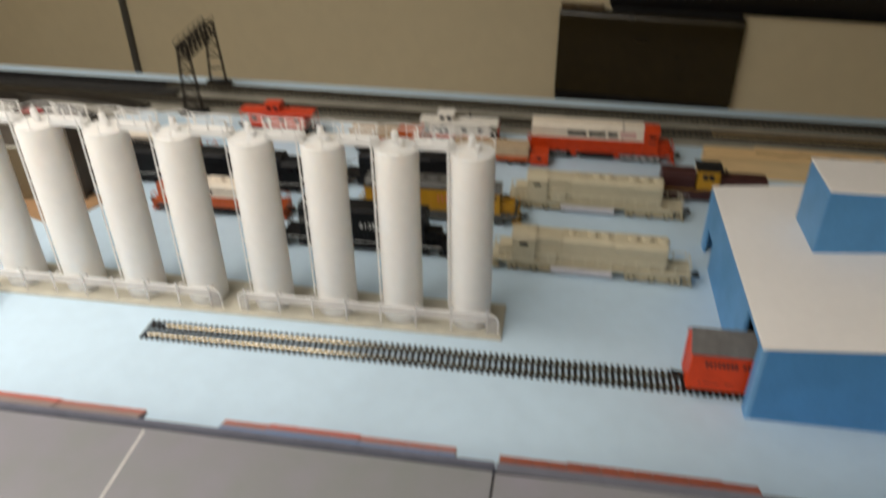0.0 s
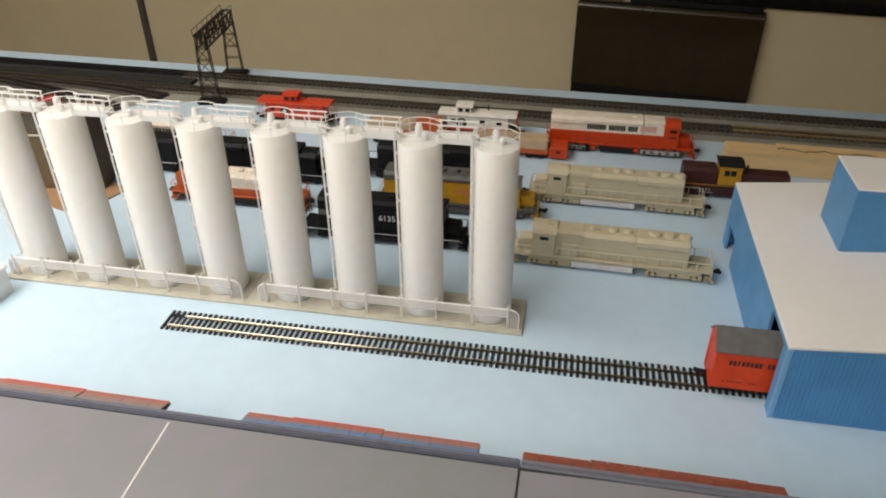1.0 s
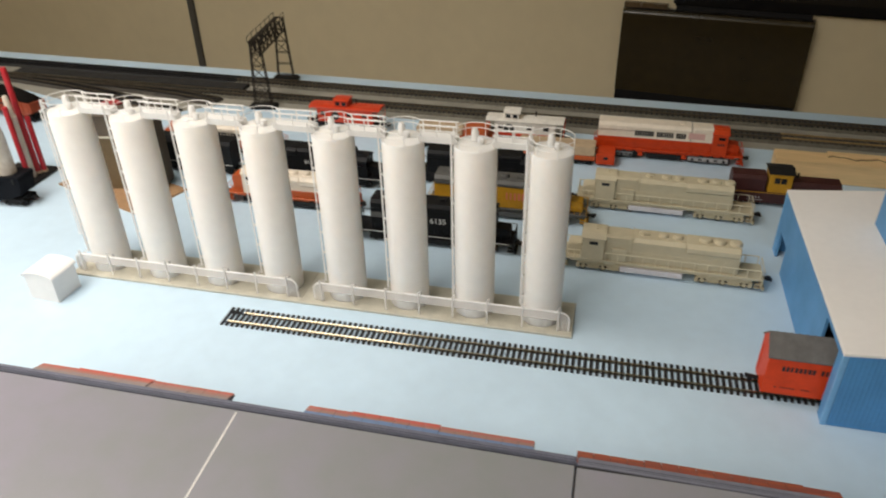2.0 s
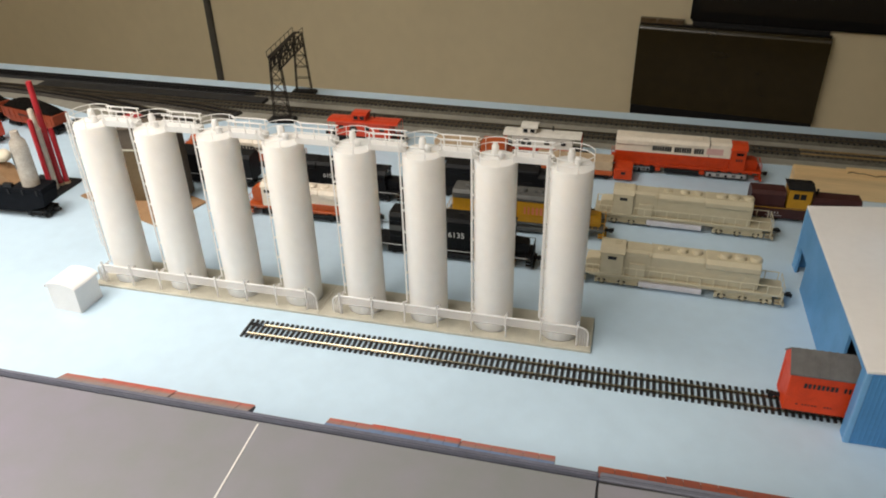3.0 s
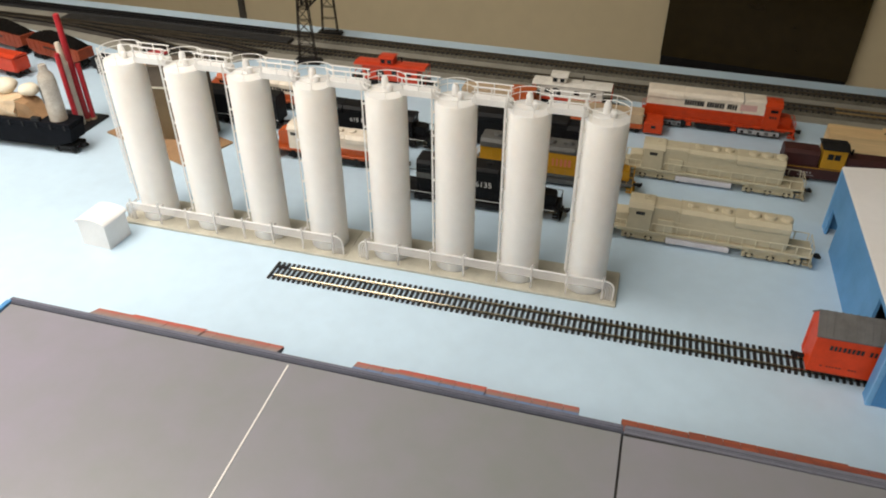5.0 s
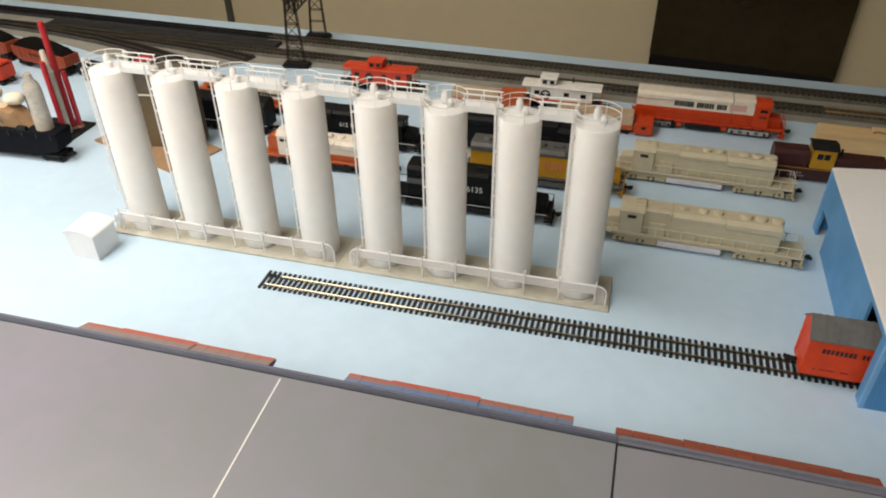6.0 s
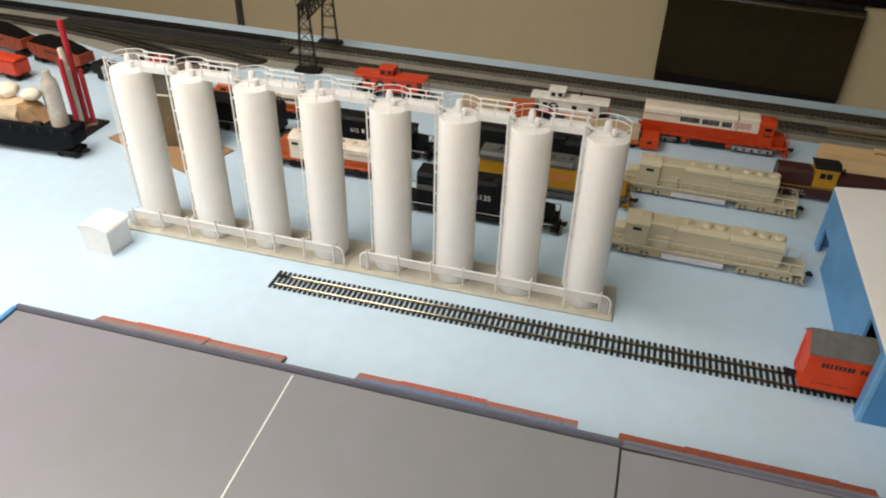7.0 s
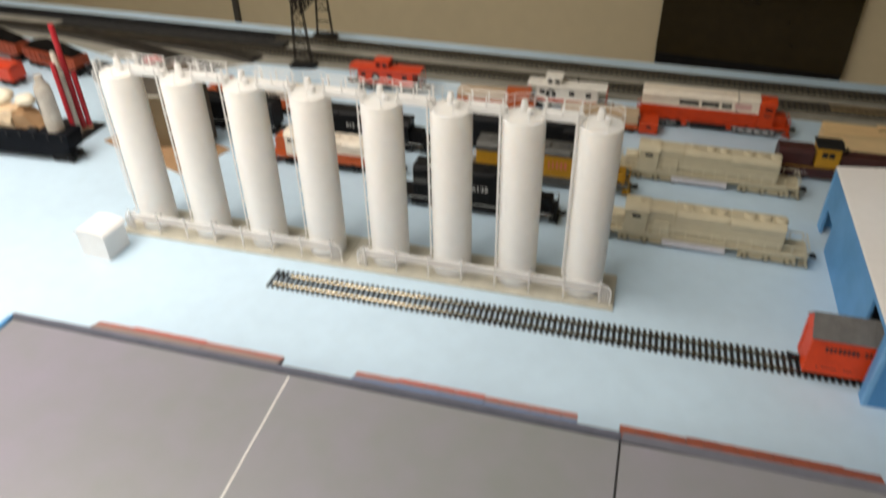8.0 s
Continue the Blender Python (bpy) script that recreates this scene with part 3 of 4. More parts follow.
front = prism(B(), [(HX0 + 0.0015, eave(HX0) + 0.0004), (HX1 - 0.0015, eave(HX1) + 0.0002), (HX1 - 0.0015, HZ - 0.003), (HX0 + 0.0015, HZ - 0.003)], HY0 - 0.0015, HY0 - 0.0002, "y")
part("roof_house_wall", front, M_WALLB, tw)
part("roof_house_top", bevel(box(B(), HX0 - 0.0007, HX1 + 0.0007, HY0 - 0.0022, HY1 + 0.0007, HZ - 0.0028, HZ), 0.0004, 1), M_ROOFW, tw)
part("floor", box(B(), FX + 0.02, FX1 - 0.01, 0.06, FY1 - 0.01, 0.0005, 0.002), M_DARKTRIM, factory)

# ---- long warehouse with a grey roof and red awnings ----
WX0, WX1, WY0, WY1, WZ = -0.153, 1.05, -0.50, -0.1935, 0.0900
house = thing("warehouse_building", "long blue model warehouse with grey flat roof and red awnings", "building", m=pose(0, 0, 0))
shell = B()
box(shell, WX0, WX1, WY1 - 0.004, WY1 - 0.0003, 0, WZ - 0.0090)
box(shell, WX0, WX1, WY0, WY0 + 0.004, 0, WZ + 0.0015)
box(shell, WX0, WX0 + 0.004, WY0 + 0.004, WY1 - 0.004, 0, WZ + 0.0015)
box(shell, WX1 - 0.004, WX1, WY0 + 0.004, WY1 - 0.004, 0, WZ + 0.0015)
part("wall", shell, M_WALLB, house)
SEAMS = [(WX0 + 0.0045, WX0 + 0.0045), (0.1405, 0.1517), (0.4212, 0.4212), (0.7360, 0.7360), (WX1 - 0.0045, WX1 - 0.0045)]
for (a, a2), (b, b2) in zip(SEAMS, SEAMS[1:]):
    gap = 0.0009 if b > 0.4 else 0.00005
    sheet = [(a + 0.0009 if a > 0.4 else a, WY1 - 0.0106), (b - gap, WY1 - 0.0106), (b2 - gap, WY0 + 0.0045), (a2 + 0.0009 if a > 0.4 else a2, WY0 + 0.0045)]
    part("roof_sheet", bevel(prism(B(), sheet, WZ - 0.003, WZ, "z"), 0.0003, 1), M_ROOFG, house)
part("joint_strip", prism(B(), [(0.1398, WY1 - 0.0135), (0.1412, WY1 - 0.0135), (0.1524, WY0 + 0.0045), (0.1510, WY0 + 0.0045)], WZ - 0.003, WZ + 0.0004, "z"), M_LINE, house, "white strip in the roof joint")
part("joint_strip", box(B(), 0.4205, 0.4220, WY0 + 0.0045, WY1 - 0.0120, WZ - 0.003, WZ - 0.0012), M_INK, house)
part("gutter", box(B(), 0.4224, WX1 - 0.0045, WY1 - 0.0104, WY1 - 0.0080, WZ - 0.003, WZ + 0.0012), M_CAP, house)
part("gutter", box(B(), WX0 + 0.0045, 0.4222, WY1 - 0.0104, WY1 - 0.0080, WZ - 0.003, WZ + 0.0012), M_SLATE, house)
part("parapet", bevel(box(B(), WX0 + 0.001, 0.4215, WY1 - 0.0078, WY1 - 0.0028, WZ - 0.001, WZ + 0.0026), 0.0010, 2), M_CAPB, house)
part("parapet", bevel(box(B(), 0.4222, WX1, WY1 - 0.0078, WY1 - 0.0028, WZ - 0.001, WZ + 0.0026), 0.0010, 2), M_CAP, house)
part("parapet", bevel(box(B(), WX0 - 0.001, WX0 + 0.0043, WY0, WY1 - 0.0080, WZ - 0.001, WZ + 0.0026), 0.0006, 1), M_WALLB, house)
part("joint_strip", prism(B(), [(0.4222, WY1 - 0.0106), (0.4222, WY1 - 0.0124), (0.505, WY1 - 0.0106)], WZ - 0.002, WZ + 0.0003, "z"), M_INK, house)
TILE_W = 0.0137


def awning(x0, count, inner, drop, m0, m1):
    """A sloping awning: five wide inner courses, then six narrow ones, redder towards the outer edge; shingles m0 to m1 sit higher."""
    rnd = random.Random(round(x0 * 1000))
    a = part("awning", prism(B(), [(WY1, 0.0520 - drop), (WY1 + 0.0400, 0.0520 - drop), (WY1 + 0.0400, 0.0535 - drop), (WY1, 0.0685 - drop)], x0, x0 + count * TILE_W, "x"), M_DARKTRIM, house)
    for i in range(count):
        high = m0 <= i < m1
        up = 0.0007 if high else 0.0
        for r in range(11):
            d = 0.0050 * r if r < 5 else 0.0250 + 0.0025 * (r - 5)
            if drop:
                key = "warm_old" if rnd.random() < 0.25 else "old"
            elif r < 7:
                key = inner
            else:
                key = ("muted", "warm", "red", "red")[r - 7] if high else ("muted", "muted", "warm", "warm")[r - 7]
            share("shingle", TILES[key, r < 5], a, pose(x0 + i * TILE_W, WY1 + d + 0.0002 + up, 0.0690 - drop - 0.37 * d + up + rnd.uniform(0, 0.00018)))
    return a


TILES = {}
for key, mat in (("muted", M_TILE2), ("blue", M_TILE4), ("grey", M_TILE5), ("warm", M_TILE6), ("red", M_TILE), ("old", M_TILE3), ("warm_old", M_TILE7)):
    for wide in (True, False):
        run = 0.0054 if wide else 0.0027
        TILES[key, wide] = mesh_of("shingle", prism(B(), [(0.0, 0.0), (run, -0.37 * run), (run, 0.0007 - 0.37 * run), (0.0, 0.0007)], 0.00022, TILE_W - 0.00022, "x"), mat)
AWNINGS = [(-0.1000, 15, "grey", 0.0, 3, 9), (0.1800, 15, "blue", 0.0, 3, 9), (0.4215, 15, "old", 0.003, 4, 13)]

# ---- rolling stock ----
def truck(parent, cx, mat, wheels=3, length=0.050, z=0.0):
    t = part("truck", bevel(box(B(), cx - length / 2 + 0.004, cx + length / 2 - 0.004, -0.0105, 0.0105, z + 0.007, z + 0.0145), 0.0008, 1), M_SOOT, parent)
    for s in (-1, 1):
        bm = B()
        y0, y1 = sorted((s * 0.0128, s * 0.0148))
        box(bm, cx - length * 0.50, cx + length * 0.50, y0, y1, z + 0.0094, z + 0.0126)
        if wheels == 3:
            for a in (-0.34, -0.02, 0.30):
                cyl(bm, (cx + length * a, s * 0.0152, z + 0.0138), (cx + length * (a + 0.12), s * 0.0152, z + 0.0138), 0.0017, n=8)
            for a in (-0.5, 0.5):
                box(bm, cx + length * a - 0.0020, cx + length * a + 0.0020, *sorted((s * 0.0120, s * 0.0158)), z + 0.0040, z + 0.0110)
        step = length * 0.78 / max(1, wheels - 1)
        for k in range(wheels - 1):
            x = cx + (k + 0.5 - (wheels - 1) / 2) * step
            prism(bm, [(x - step * 0.34, z + 0.0099), (x + step * 0.34, z + 0.0099), (x + step * 0.24, z + 0.0040), (x - step * 0.24, z + 0.0040)], y0, y1, "y")
        for k in range(wheels):
            x = cx + (k - (wheels - 1) / 2) * step
            cyl(bm, (x, s * 0.0130, z + 0.0062), (x, s * 0.0160, z + 0.0062), 0.0024, n=10)
            box(bm, x - 0.0012, x + 0.0012, *sorted((s * 0.0149, s * 0.0156)), z + 0.0075, z + 0.0115)
        box(bm, cx - length * 0.46, cx + length * 0.46, *sorted((s * 0.0149, s * 0.0158)), z + 0.0056, z + 0.0066)
        part("side_frame", bm, mat, t)
    for k in range(wheels):
        x = cx + (k - (wheels - 1) / 2) * length * 0.78 / max(1, wheels - 1)
        bm = B()
        for s in (-1, 1):
            cyl(bm, (x, s * 0.0084, z + 0.0058), (x, s * 0.0112, z + 0.0058), 0.0058, n=18)
        cyl(bm, (x, -0.0084, z + 0.0058), (x, 0.0084, z + 0.0058), 0.0013, n=8)
        part("wheelset", bm, M_SOOT, t)
    return t


def coupler(parent, x, s, mat=M_SOOT, z=0.0):
    bm = box(B(), *sorted((x, x + s * 0.007)), -0.0022, 0.0022, z + 0.0095, z + 0.0125)
    box(bm, *sorted((x + s * 0.006, x + s * 0.011)), -0.0032, 0.0018, z + 0.0085, z + 0.0135)
    box(bm, *sorted((x + s * 0.010, x + s * 0.0125)), 0.0004, 0.0032, z + 0.0088, z + 0.0132)
    part("coupler", bevel(bm, 0.0004, 1), mat, parent)


def handrail(parent, x0, x1, y, z0, z1, n, mat):
    bm, r = B(), 0.0006 if mat is M_CREAM3 else 0.00045
    cyl(bm, (x0, y, z1), (x1, y, z1), r, n=5)
    for i in range(n):
        x = x0 + (x1 - x0) * i / (n - 1)
        cyl(bm, (x, y, z0), (x, y, z1), r, n=5)
    part("handrail", bm, mat, parent)


def diesel(label, m, c, L=0.226, group="locomotives", split=None, fans=(), grille=True, hood_top=0.0490, wide=0.0125, cab_up=0.0, rear=0.026, nose_up=0.0, cab_back=0.0500, cab_long=0.0235, tank=(-0.040, 0.040), wheelbase=0.050, truck_in=(0.049, 0.049), flare=0.056):
    """A six-axle road diesel, cab towards +x. c: materials by part."""
    d = thing("locomotive", label, "locomotive", group, m)
    h = L / 2
    xc = h - cab_back
    cw = cab_long
    part("deck", bevel(box(B(), -h, h, -0.0178, 0.0178, 0.0162, 0.0192), 0.0004, 1), c["deck"], d)
    part("sill", box(B(), -h + 0.012, h - 0.012, -0.0148, 0.0148, 0.0128, 0.0161), c["deck"], d)
    belly = [(-0.0168, 0.0050), (-0.0125, 0.0030), (0.0125, 0.0030), (0.0168, 0.0050), (0.0170, 0.0126), (-0.0170, 0.0126)]
    part("fuel_tank", bevel(prism(B(), belly, *tank, "x"), 0.0005, 1), c["tank"], d)
    for s in (-1, 1):
        truck(d, s * (h - truck_in[0 if s > 0 else 1]), c["truck"], length=wheelbase)
        pl = box(B(), *sorted((s * h, s * (h - 0.0022))), -0.0172, 0.0172, 0.0058, 0.0161)
        box(pl, *sorted((s * (h + 0.0004), s * (h + 0.0030))), -0.0165, 0.0165, 0.0030, 0.0072)
        for y in (-0.0158, 0.0158):
            for z in (0.0060, 0.0105):
                box(pl, *sorted((s * (h - 0.0022), s * (h - 0.0085))), y - 0.0022, y + 0.0022, z, z + 0.0008)
        part("pilot", pl, c["pilot"], d)
        coupler(d, s * h, s)
        handrail(d, -h + 0.004, xc - 0.002, s * 0.0172, 0.0192, 0.0305, 13, c["rail"])
        handrail(d, xc + cw + 0.001, h - 0.001, s * 0.0172, 0.0192, 0.0300, 4, c["rail"])
        er = B()
        for y in (-0.0165, -0.006, 0.006, 0.0165):
            cyl(er, (s * (h - 0.0006), y, 0.0190), (s * (h - 0.0006), y, 0.0305), 0.00045, n=5)
        cyl(er, (s * (h - 0.0006), -0.0165, 0.0305), (s * (h - 0.0006), 0.0165, 0.0305), 0.00045, n=5)
        part("end_rail", er, c["rail"], d)
    x0 = -h + rear
    zs = split or 0.0193
    top = hood_top
    prof = [(-wide, zs), (wide, zs), (wide, top - 0.0042), (wide - 0.0035, top), (-wide + 0.0035, top), (-wide, top - 0.0042)]
    hood = part("hood", bevel(prism(B(), prof, x0, xc, "x"), 0.0004, 1), c["hood"], d)
    if split:
        part("hood_base", bevel(box(B(), x0 - 0.0002, xc, -wide - 0.0002, wide + 0.0002, 0.0193, split - 0.0001), 0.0004, 1), c["base"], hood)
    if grille:
        part("radiator", bevel(prism(B(), [(-wide, top - 0.0125), (-wide - 0.0028, top - 0.0098), (-wide - 0.0028, top - 0.0036), (-wide + 0.002, top + 0.0006), (wide - 0.002, top + 0.0006), (wide + 0.0028, top - 0.0036), (wide + 0.0028, top - 0.0098), (wide, top - 0.0125)], x0 + 0.001, x0 + flare, "x"), 0.0003, 1), c["hood"], hood)
    for i in range(9):
        x = x0 + 0.012 + i * (xc - x0 - 0.045) / 8
        for s in (-1, 1):
            part("door", box(B(), x - 0.0048, x + 0.0048, *sorted((s * (wide + (0.0002 if split else 0)), s * (wide + 0.0006))), 0.0205, (split or 0.036) - 0.0012), c["base"], hood)
    for x, r in fans:
        part("fan", lathe(B(), [(r, top - 0.001), (r, top + 0.0020), (r * 0.80, top + 0.0040), (r * 0.3, top + 0.0047)], 18, x, 0.0), c["fan"], hood, smooth=True)
    part("exhaust", bevel(box(B(), xc - 0.052, xc - 0.044, -0.003, 0.003, top - 0.0005, top + 0.0032), 0.0004, 1), c["fan"], hood)
    part("blower", bevel(box(B(), xc - 0.030, xc - 0.001, -wide - 0.0006, wide + 0.0006, top - 0.0085, top - 0.0012), 0.0008, 1), c["hood"], hood)
    ledge = [(-wide - 0.0016, top - 0.0078), (wide + 0.0016, top - 0.0078), (wide + 0.0016, top - 0.0040), (wide - 0.0022, top + 0.0004), (-wide + 0.0022, top + 0.0004), (-wide - 0.0016, top - 0.0040)]
    part("hood_ledge", bevel(prism(B(), ledge, x0 + flare + 0.002, xc - 0.034, "x"), 0.0003, 1), c["hood"], hood)
    part("hood_seam", box(B(), xc - 0.0335, xc - 0.0328, -wide - 0.0004, wide + 0.0004, 0.0195, top + 0.0003), c["truck"], hood)
    for s in (-1, 1):
        part("battery_box", bevel(box(B(), xc - 0.028, xc - 0.008, *sorted((s * (wide + 0.0007), s * 0.0166)), 0.0193, 0.0375), 0.0006, 1), c["box"], d)
    cabp = [(-0.0172, 0.0193), (0.0172, 0.0193)] + [(y, z + cab_up) for y, z in ((0.0172, 0.0455), (0.0118, 0.0505), (0.0045, 0.0522), (-0.0045, 0.0522), (-0.0118, 0.0505), (-0.0172, 0.0455))]
    cab = part("cab", bevel(prism(B(), cabp, xc, xc + cw, "x"), 0.0003, 1), c["cab"], d)
    roof = [(y * 1.03, z + 0.0009) for y, z in cabp[2:]] + [(y, z) for y, z in cabp[:1:-1]]
    part("cab_roof", prism(B(), roof, xc - 0.0012, xc + cw + 0.0013, "x"), c["cabroof"], cab)
    for s in (-1, 1):
        for a in (0.0085,):
            part("window", box(B(), xc + a, xc + a + 0.0105, *sorted((s * 0.0172, s * 0.0175)), 0.0375 + cab_up, 0.0420 + cab_up), M_GLASS, cab)
        part("windshield", box(B(), xc + cw, xc + cw + 0.0003, *sorted((s * 0.0105, s * 0.0160)), 0.0370, 0.0435), M_GLASS, cab)
    nose = [(xc + cw + 0.0002, 0.0193), (h - 0.0065, 0.0193), (h - 0.0065, 0.0325 + nose_up), (h - 0.0105, 0.0352 + nose_up), (xc + cw + 0.0002, 0.0362 + nose_up)]
    part("nose", bevel(prism(B(), nose, -0.0100, 0.0100, "y"), 0.0009, 2), c["nose"], d, smooth=True)
    hl = B()
    for s in (-1, 1):
        cyl(hl, (xc + cw, s * 0.0018, 0.0468 + cab_up), (xc + cw + 0.0013, s * 0.0018, 0.0468 + cab_up), 0.0014, n=10)
    part("headlight", hl, M_STEEL, cab)
    for s in (-1, 1):
        part("horn", cyl(B(), (xc + 0.004, s * 0.003, 0.0535 + cab_up), (xc + 0.012, s * 0.003, 0.0535 + cab_up), 0.0006, 0.0013, n=8), c["horn"], cab)
    return d


def scheme(main, **kw):
    c = dict(deck=main, tank=M_SOOT, truck=M_SOOT, pilot=main, rail=main, hood=main, base=main, fan=main, box=main, cab=main, cabroof=main, nose=main, horn=main)
    c.update(kw)
    return c


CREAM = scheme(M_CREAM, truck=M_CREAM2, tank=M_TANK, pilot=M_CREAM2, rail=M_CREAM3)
FANS = [(-0.081, 0.0068), (-0.063, 0.0068), (-0.045, 0.0068), (-0.023, 0.0062), (-0.004, 0.0062), (0.022, 0.0050)]
GROUP = "parked model locomotives"
CREAM_FANS = [(-0.0855, 0.0074), (-0.0668, 0.0074), (-0.0495, 0.0074), (-0.0172, 0.0062), (-0.0001, 0.0062), (0.0238, 0.0050)]
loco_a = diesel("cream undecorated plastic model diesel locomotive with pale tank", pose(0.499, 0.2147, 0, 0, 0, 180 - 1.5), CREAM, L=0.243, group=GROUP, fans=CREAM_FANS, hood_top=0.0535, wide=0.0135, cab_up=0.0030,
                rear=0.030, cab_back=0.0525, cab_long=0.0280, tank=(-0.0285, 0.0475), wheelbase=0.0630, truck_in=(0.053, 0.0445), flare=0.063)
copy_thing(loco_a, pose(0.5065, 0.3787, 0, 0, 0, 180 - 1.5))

ICG = scheme(M_ORANGE4, hood=M_IVORY, fan=M_IVORY, box=M_ORANGE4, cabroof=M_ORANGE4, truck=M_SOOT)
loco_c = diesel("orange and ivory model diesel locomotive with black lettering", pose(0.515, 0.5660, 0, 0, 0, -0.5), ICG, L=0.236, group=GROUP, split=0.0370, hood_top=0.0605, wide=0.0150, cab_up=0.0070, rear=0.006, tank=(-0.030, 0.024))
for x0 in (-0.0450, 0.0245):
    part("air_tank", bevel(box(B(), x0, x0 + 0.0085, -0.0165, 0.0165, 0.0060, 0.0126), 0.0010, 1), M_ORANGE4, loco_c)
bars("lettering", loco_c, -0.053, 0.027, -0.0151, 0.0415, 0.0500, M_INK, 21, 3, gap=0.19, words=(8, 16))
bars("cab_number", loco_c, 0.0765, 0.0880, -0.0176, 0.0350, 0.0385, M_INK, 3, 5)
part("patch", box(B(), 0.031, 0.056, -0.0155, -0.0151, 0.0420, 0.0520), M_INKP, loco_c)
for x0, x1, pale in ((0.034, 0.098, M_SILVER), (-0.088, -0.052, M_STEEL)):
    trim = part("truck_trim", box(B(), x0, x1, -0.0172, -0.0168, 0.0040, 0.0140), pale, loco_c, "pale grey truck side")
    part("trim_edge", box(B(), x0, x1, -0.0176, -0.0173, 0.0126, 0.0140), M_SOOT, trim)
    part("trim_edge", box(B(), x0, x1, -0.0176, -0.0173, 0.0040, 0.0052), M_SOOT, trim)
    for k in range(3):
        x = x0 + (x1 - x0) * (0.12 + 0.38 * k)
        part("axle_box", cyl(B(), (x, -0.0173, 0.0080), (x, -0.0182, 0.0080), 0.0023, n=10), M_SOOT, trim)
        if k < 2:
            xm = x + (x1 - x0) * 0.19
            part("spring", box(B(), xm - 0.0030, xm + 0.0030, -0.0177, -0.0173, 0.0066, 0.0104), M_LGREY, trim)
    for x in (x0, x1 - 0.0012):
        part("trim_edge", box(B(), x, x + 0.0012, -0.0176, -0.0173, 0.0053, 0.0125), M_SOOT, trim)

BLACKS = scheme(M_BLACK, fan=M_SOOT, base=M_BLACK, cabroof=M_BLACK)
loco_k = diesel("black model diesel locomotive with white number", pose(0.203, 0.2325, 0, 0, 0, 0), BLACKS, L=0.222, group=GROUP, hood_top=0.0640, wide=0.0150, cab_up=0.0110)
words("number", loco_k, "6135", 0.0114, pose(0.0085, -0.0158, 0.0368, 90, 0, 0), M_INKW)
part("stripe", box(B(), -0.105, 0.105, -0.0182, -0.0179, 0.0172, 0.0180), M_INKW, loco_k)
# grey patch on the hood side paints in the lit top surface
part("panel", box(B(), -0.085, -0.050, -0.0156, -0.0152, 0.0380, 0.0460), M_LGREY, loco_k)
loco_l = diesel("black model diesel locomotive with small white numerals", pose(-0.020, 0.3780, 0, 0, 0, 0), BLACKS, L=0.222, group=GROUP, hood_top=0.0580, wide=0.0150)
words("number", loco_l, "615", 0.0098, pose(-0.0100, -0.0158, 0.0340, 90, 0, 0), M_INKW)
part("number_bar", box(B(), 0.0015, 0.0060, -0.0156, -0.0152, 0.0340, 0.0405), M_INKW, loco_l)
part("stripe", box(B(), -0.105, 0.105, -0.0182, -0.0179, 0.0172, 0.0180), M_INKW, loco_l)

UP = scheme(M_YELLOW, deck=M_LGREY, truck=M_LGREY, tank=M_LGREY, fan=M_LGREY, hood=M_LGREY, cabroof=M_LGREY)
loco_u = diesel("yellow and grey model diesel locomotive with red lettering", pose(0.288, 0.3260, 0, 0, 0, 0), UP, L=0.228, group=GROUP, split=0.0515, hood_top=0.0605, wide=0.0160, fans=FANS, rear=0.010, cab_up=0.0050)
bars("lettering", loco_u, 0.000, 0.028, -0.0168, 0.0330, 0.0440, M_INKR, 5, 6, gap=0.5)

ICO = scheme(M_ORANGE2, hood=M_IVORY, fan=M_IVORY, cab=M_IVORY, cabroof=M_IVORY, nose=M_ORANGE2, pilot=M_ORANGE2)
loco_j = diesel("orange and white model diesel locomotive with black lettering", pose(-0.029, 0.2965, 0, 0, 0, 180), ICO, L=0.200, group=GROUP, split=0.0285, hood_top=0.050, wide=0.0140, fans=FANS, cab_up=0.0040, nose_up=0.0090)
bars("lettering", loco_j, 0.005, 0.045, 0.0143, 0.0345, 0.0400, M_INK, 9, 8, face=1)
loco_m = diesel("orange and white model diesel locomotive behind black stock", pose(-0.225, 0.4530, 0, 0, 0, 180), dict(ICO, cab=M_ORANGE2, cabroof=M_ORANGE2), L=0.226, group=GROUP, split=0.0285, hood_top=0.050, wide=0.0140, fans=FANS)
bars("lettering", loco_m, -0.055, 0.035, 0.0143, 0.0345, 0.0400, M_INK, 16, 9, face=1)
low = thing("work_car", "low orange model rail car with a tan top", "rail car", m=pose(0.340, 0.5250, 0))
part("body", bevel(box(B(), -0.063, 0.063, -0.0165, 0.0165, 0.0095, 0.0170), 0.0006, 1), M_ORANGE2, low)
part("top", bevel(box(B(), -0.062, 0.062, -0.0160, 0.0160, 0.0172, 0.0330), 0.0010), M_TAN, low, "flat tan top")
end = part("cab", bevel(box(B(), 0.0645, 0.0940, -0.0165, 0.0165, 0.0045, 0.0225), 0.0008, 1), M_ORANGE4, low)
part("window", box(B(), 0.0760, 0.0830, -0.0169, -0.0166, 0.0135, 0.0180), M_GLASS, end)
for s in (-1, 1):
    truck(low, s * 0.043, M_SOOT, wheels=2, length=0.026)
diesel("plain black model diesel locomotive", pose(0.235, 0.4150, 0, 0, 0, 0), BLACKS, L=0.222, group=GROUP, hood_top=0.056, wide=0.0150)


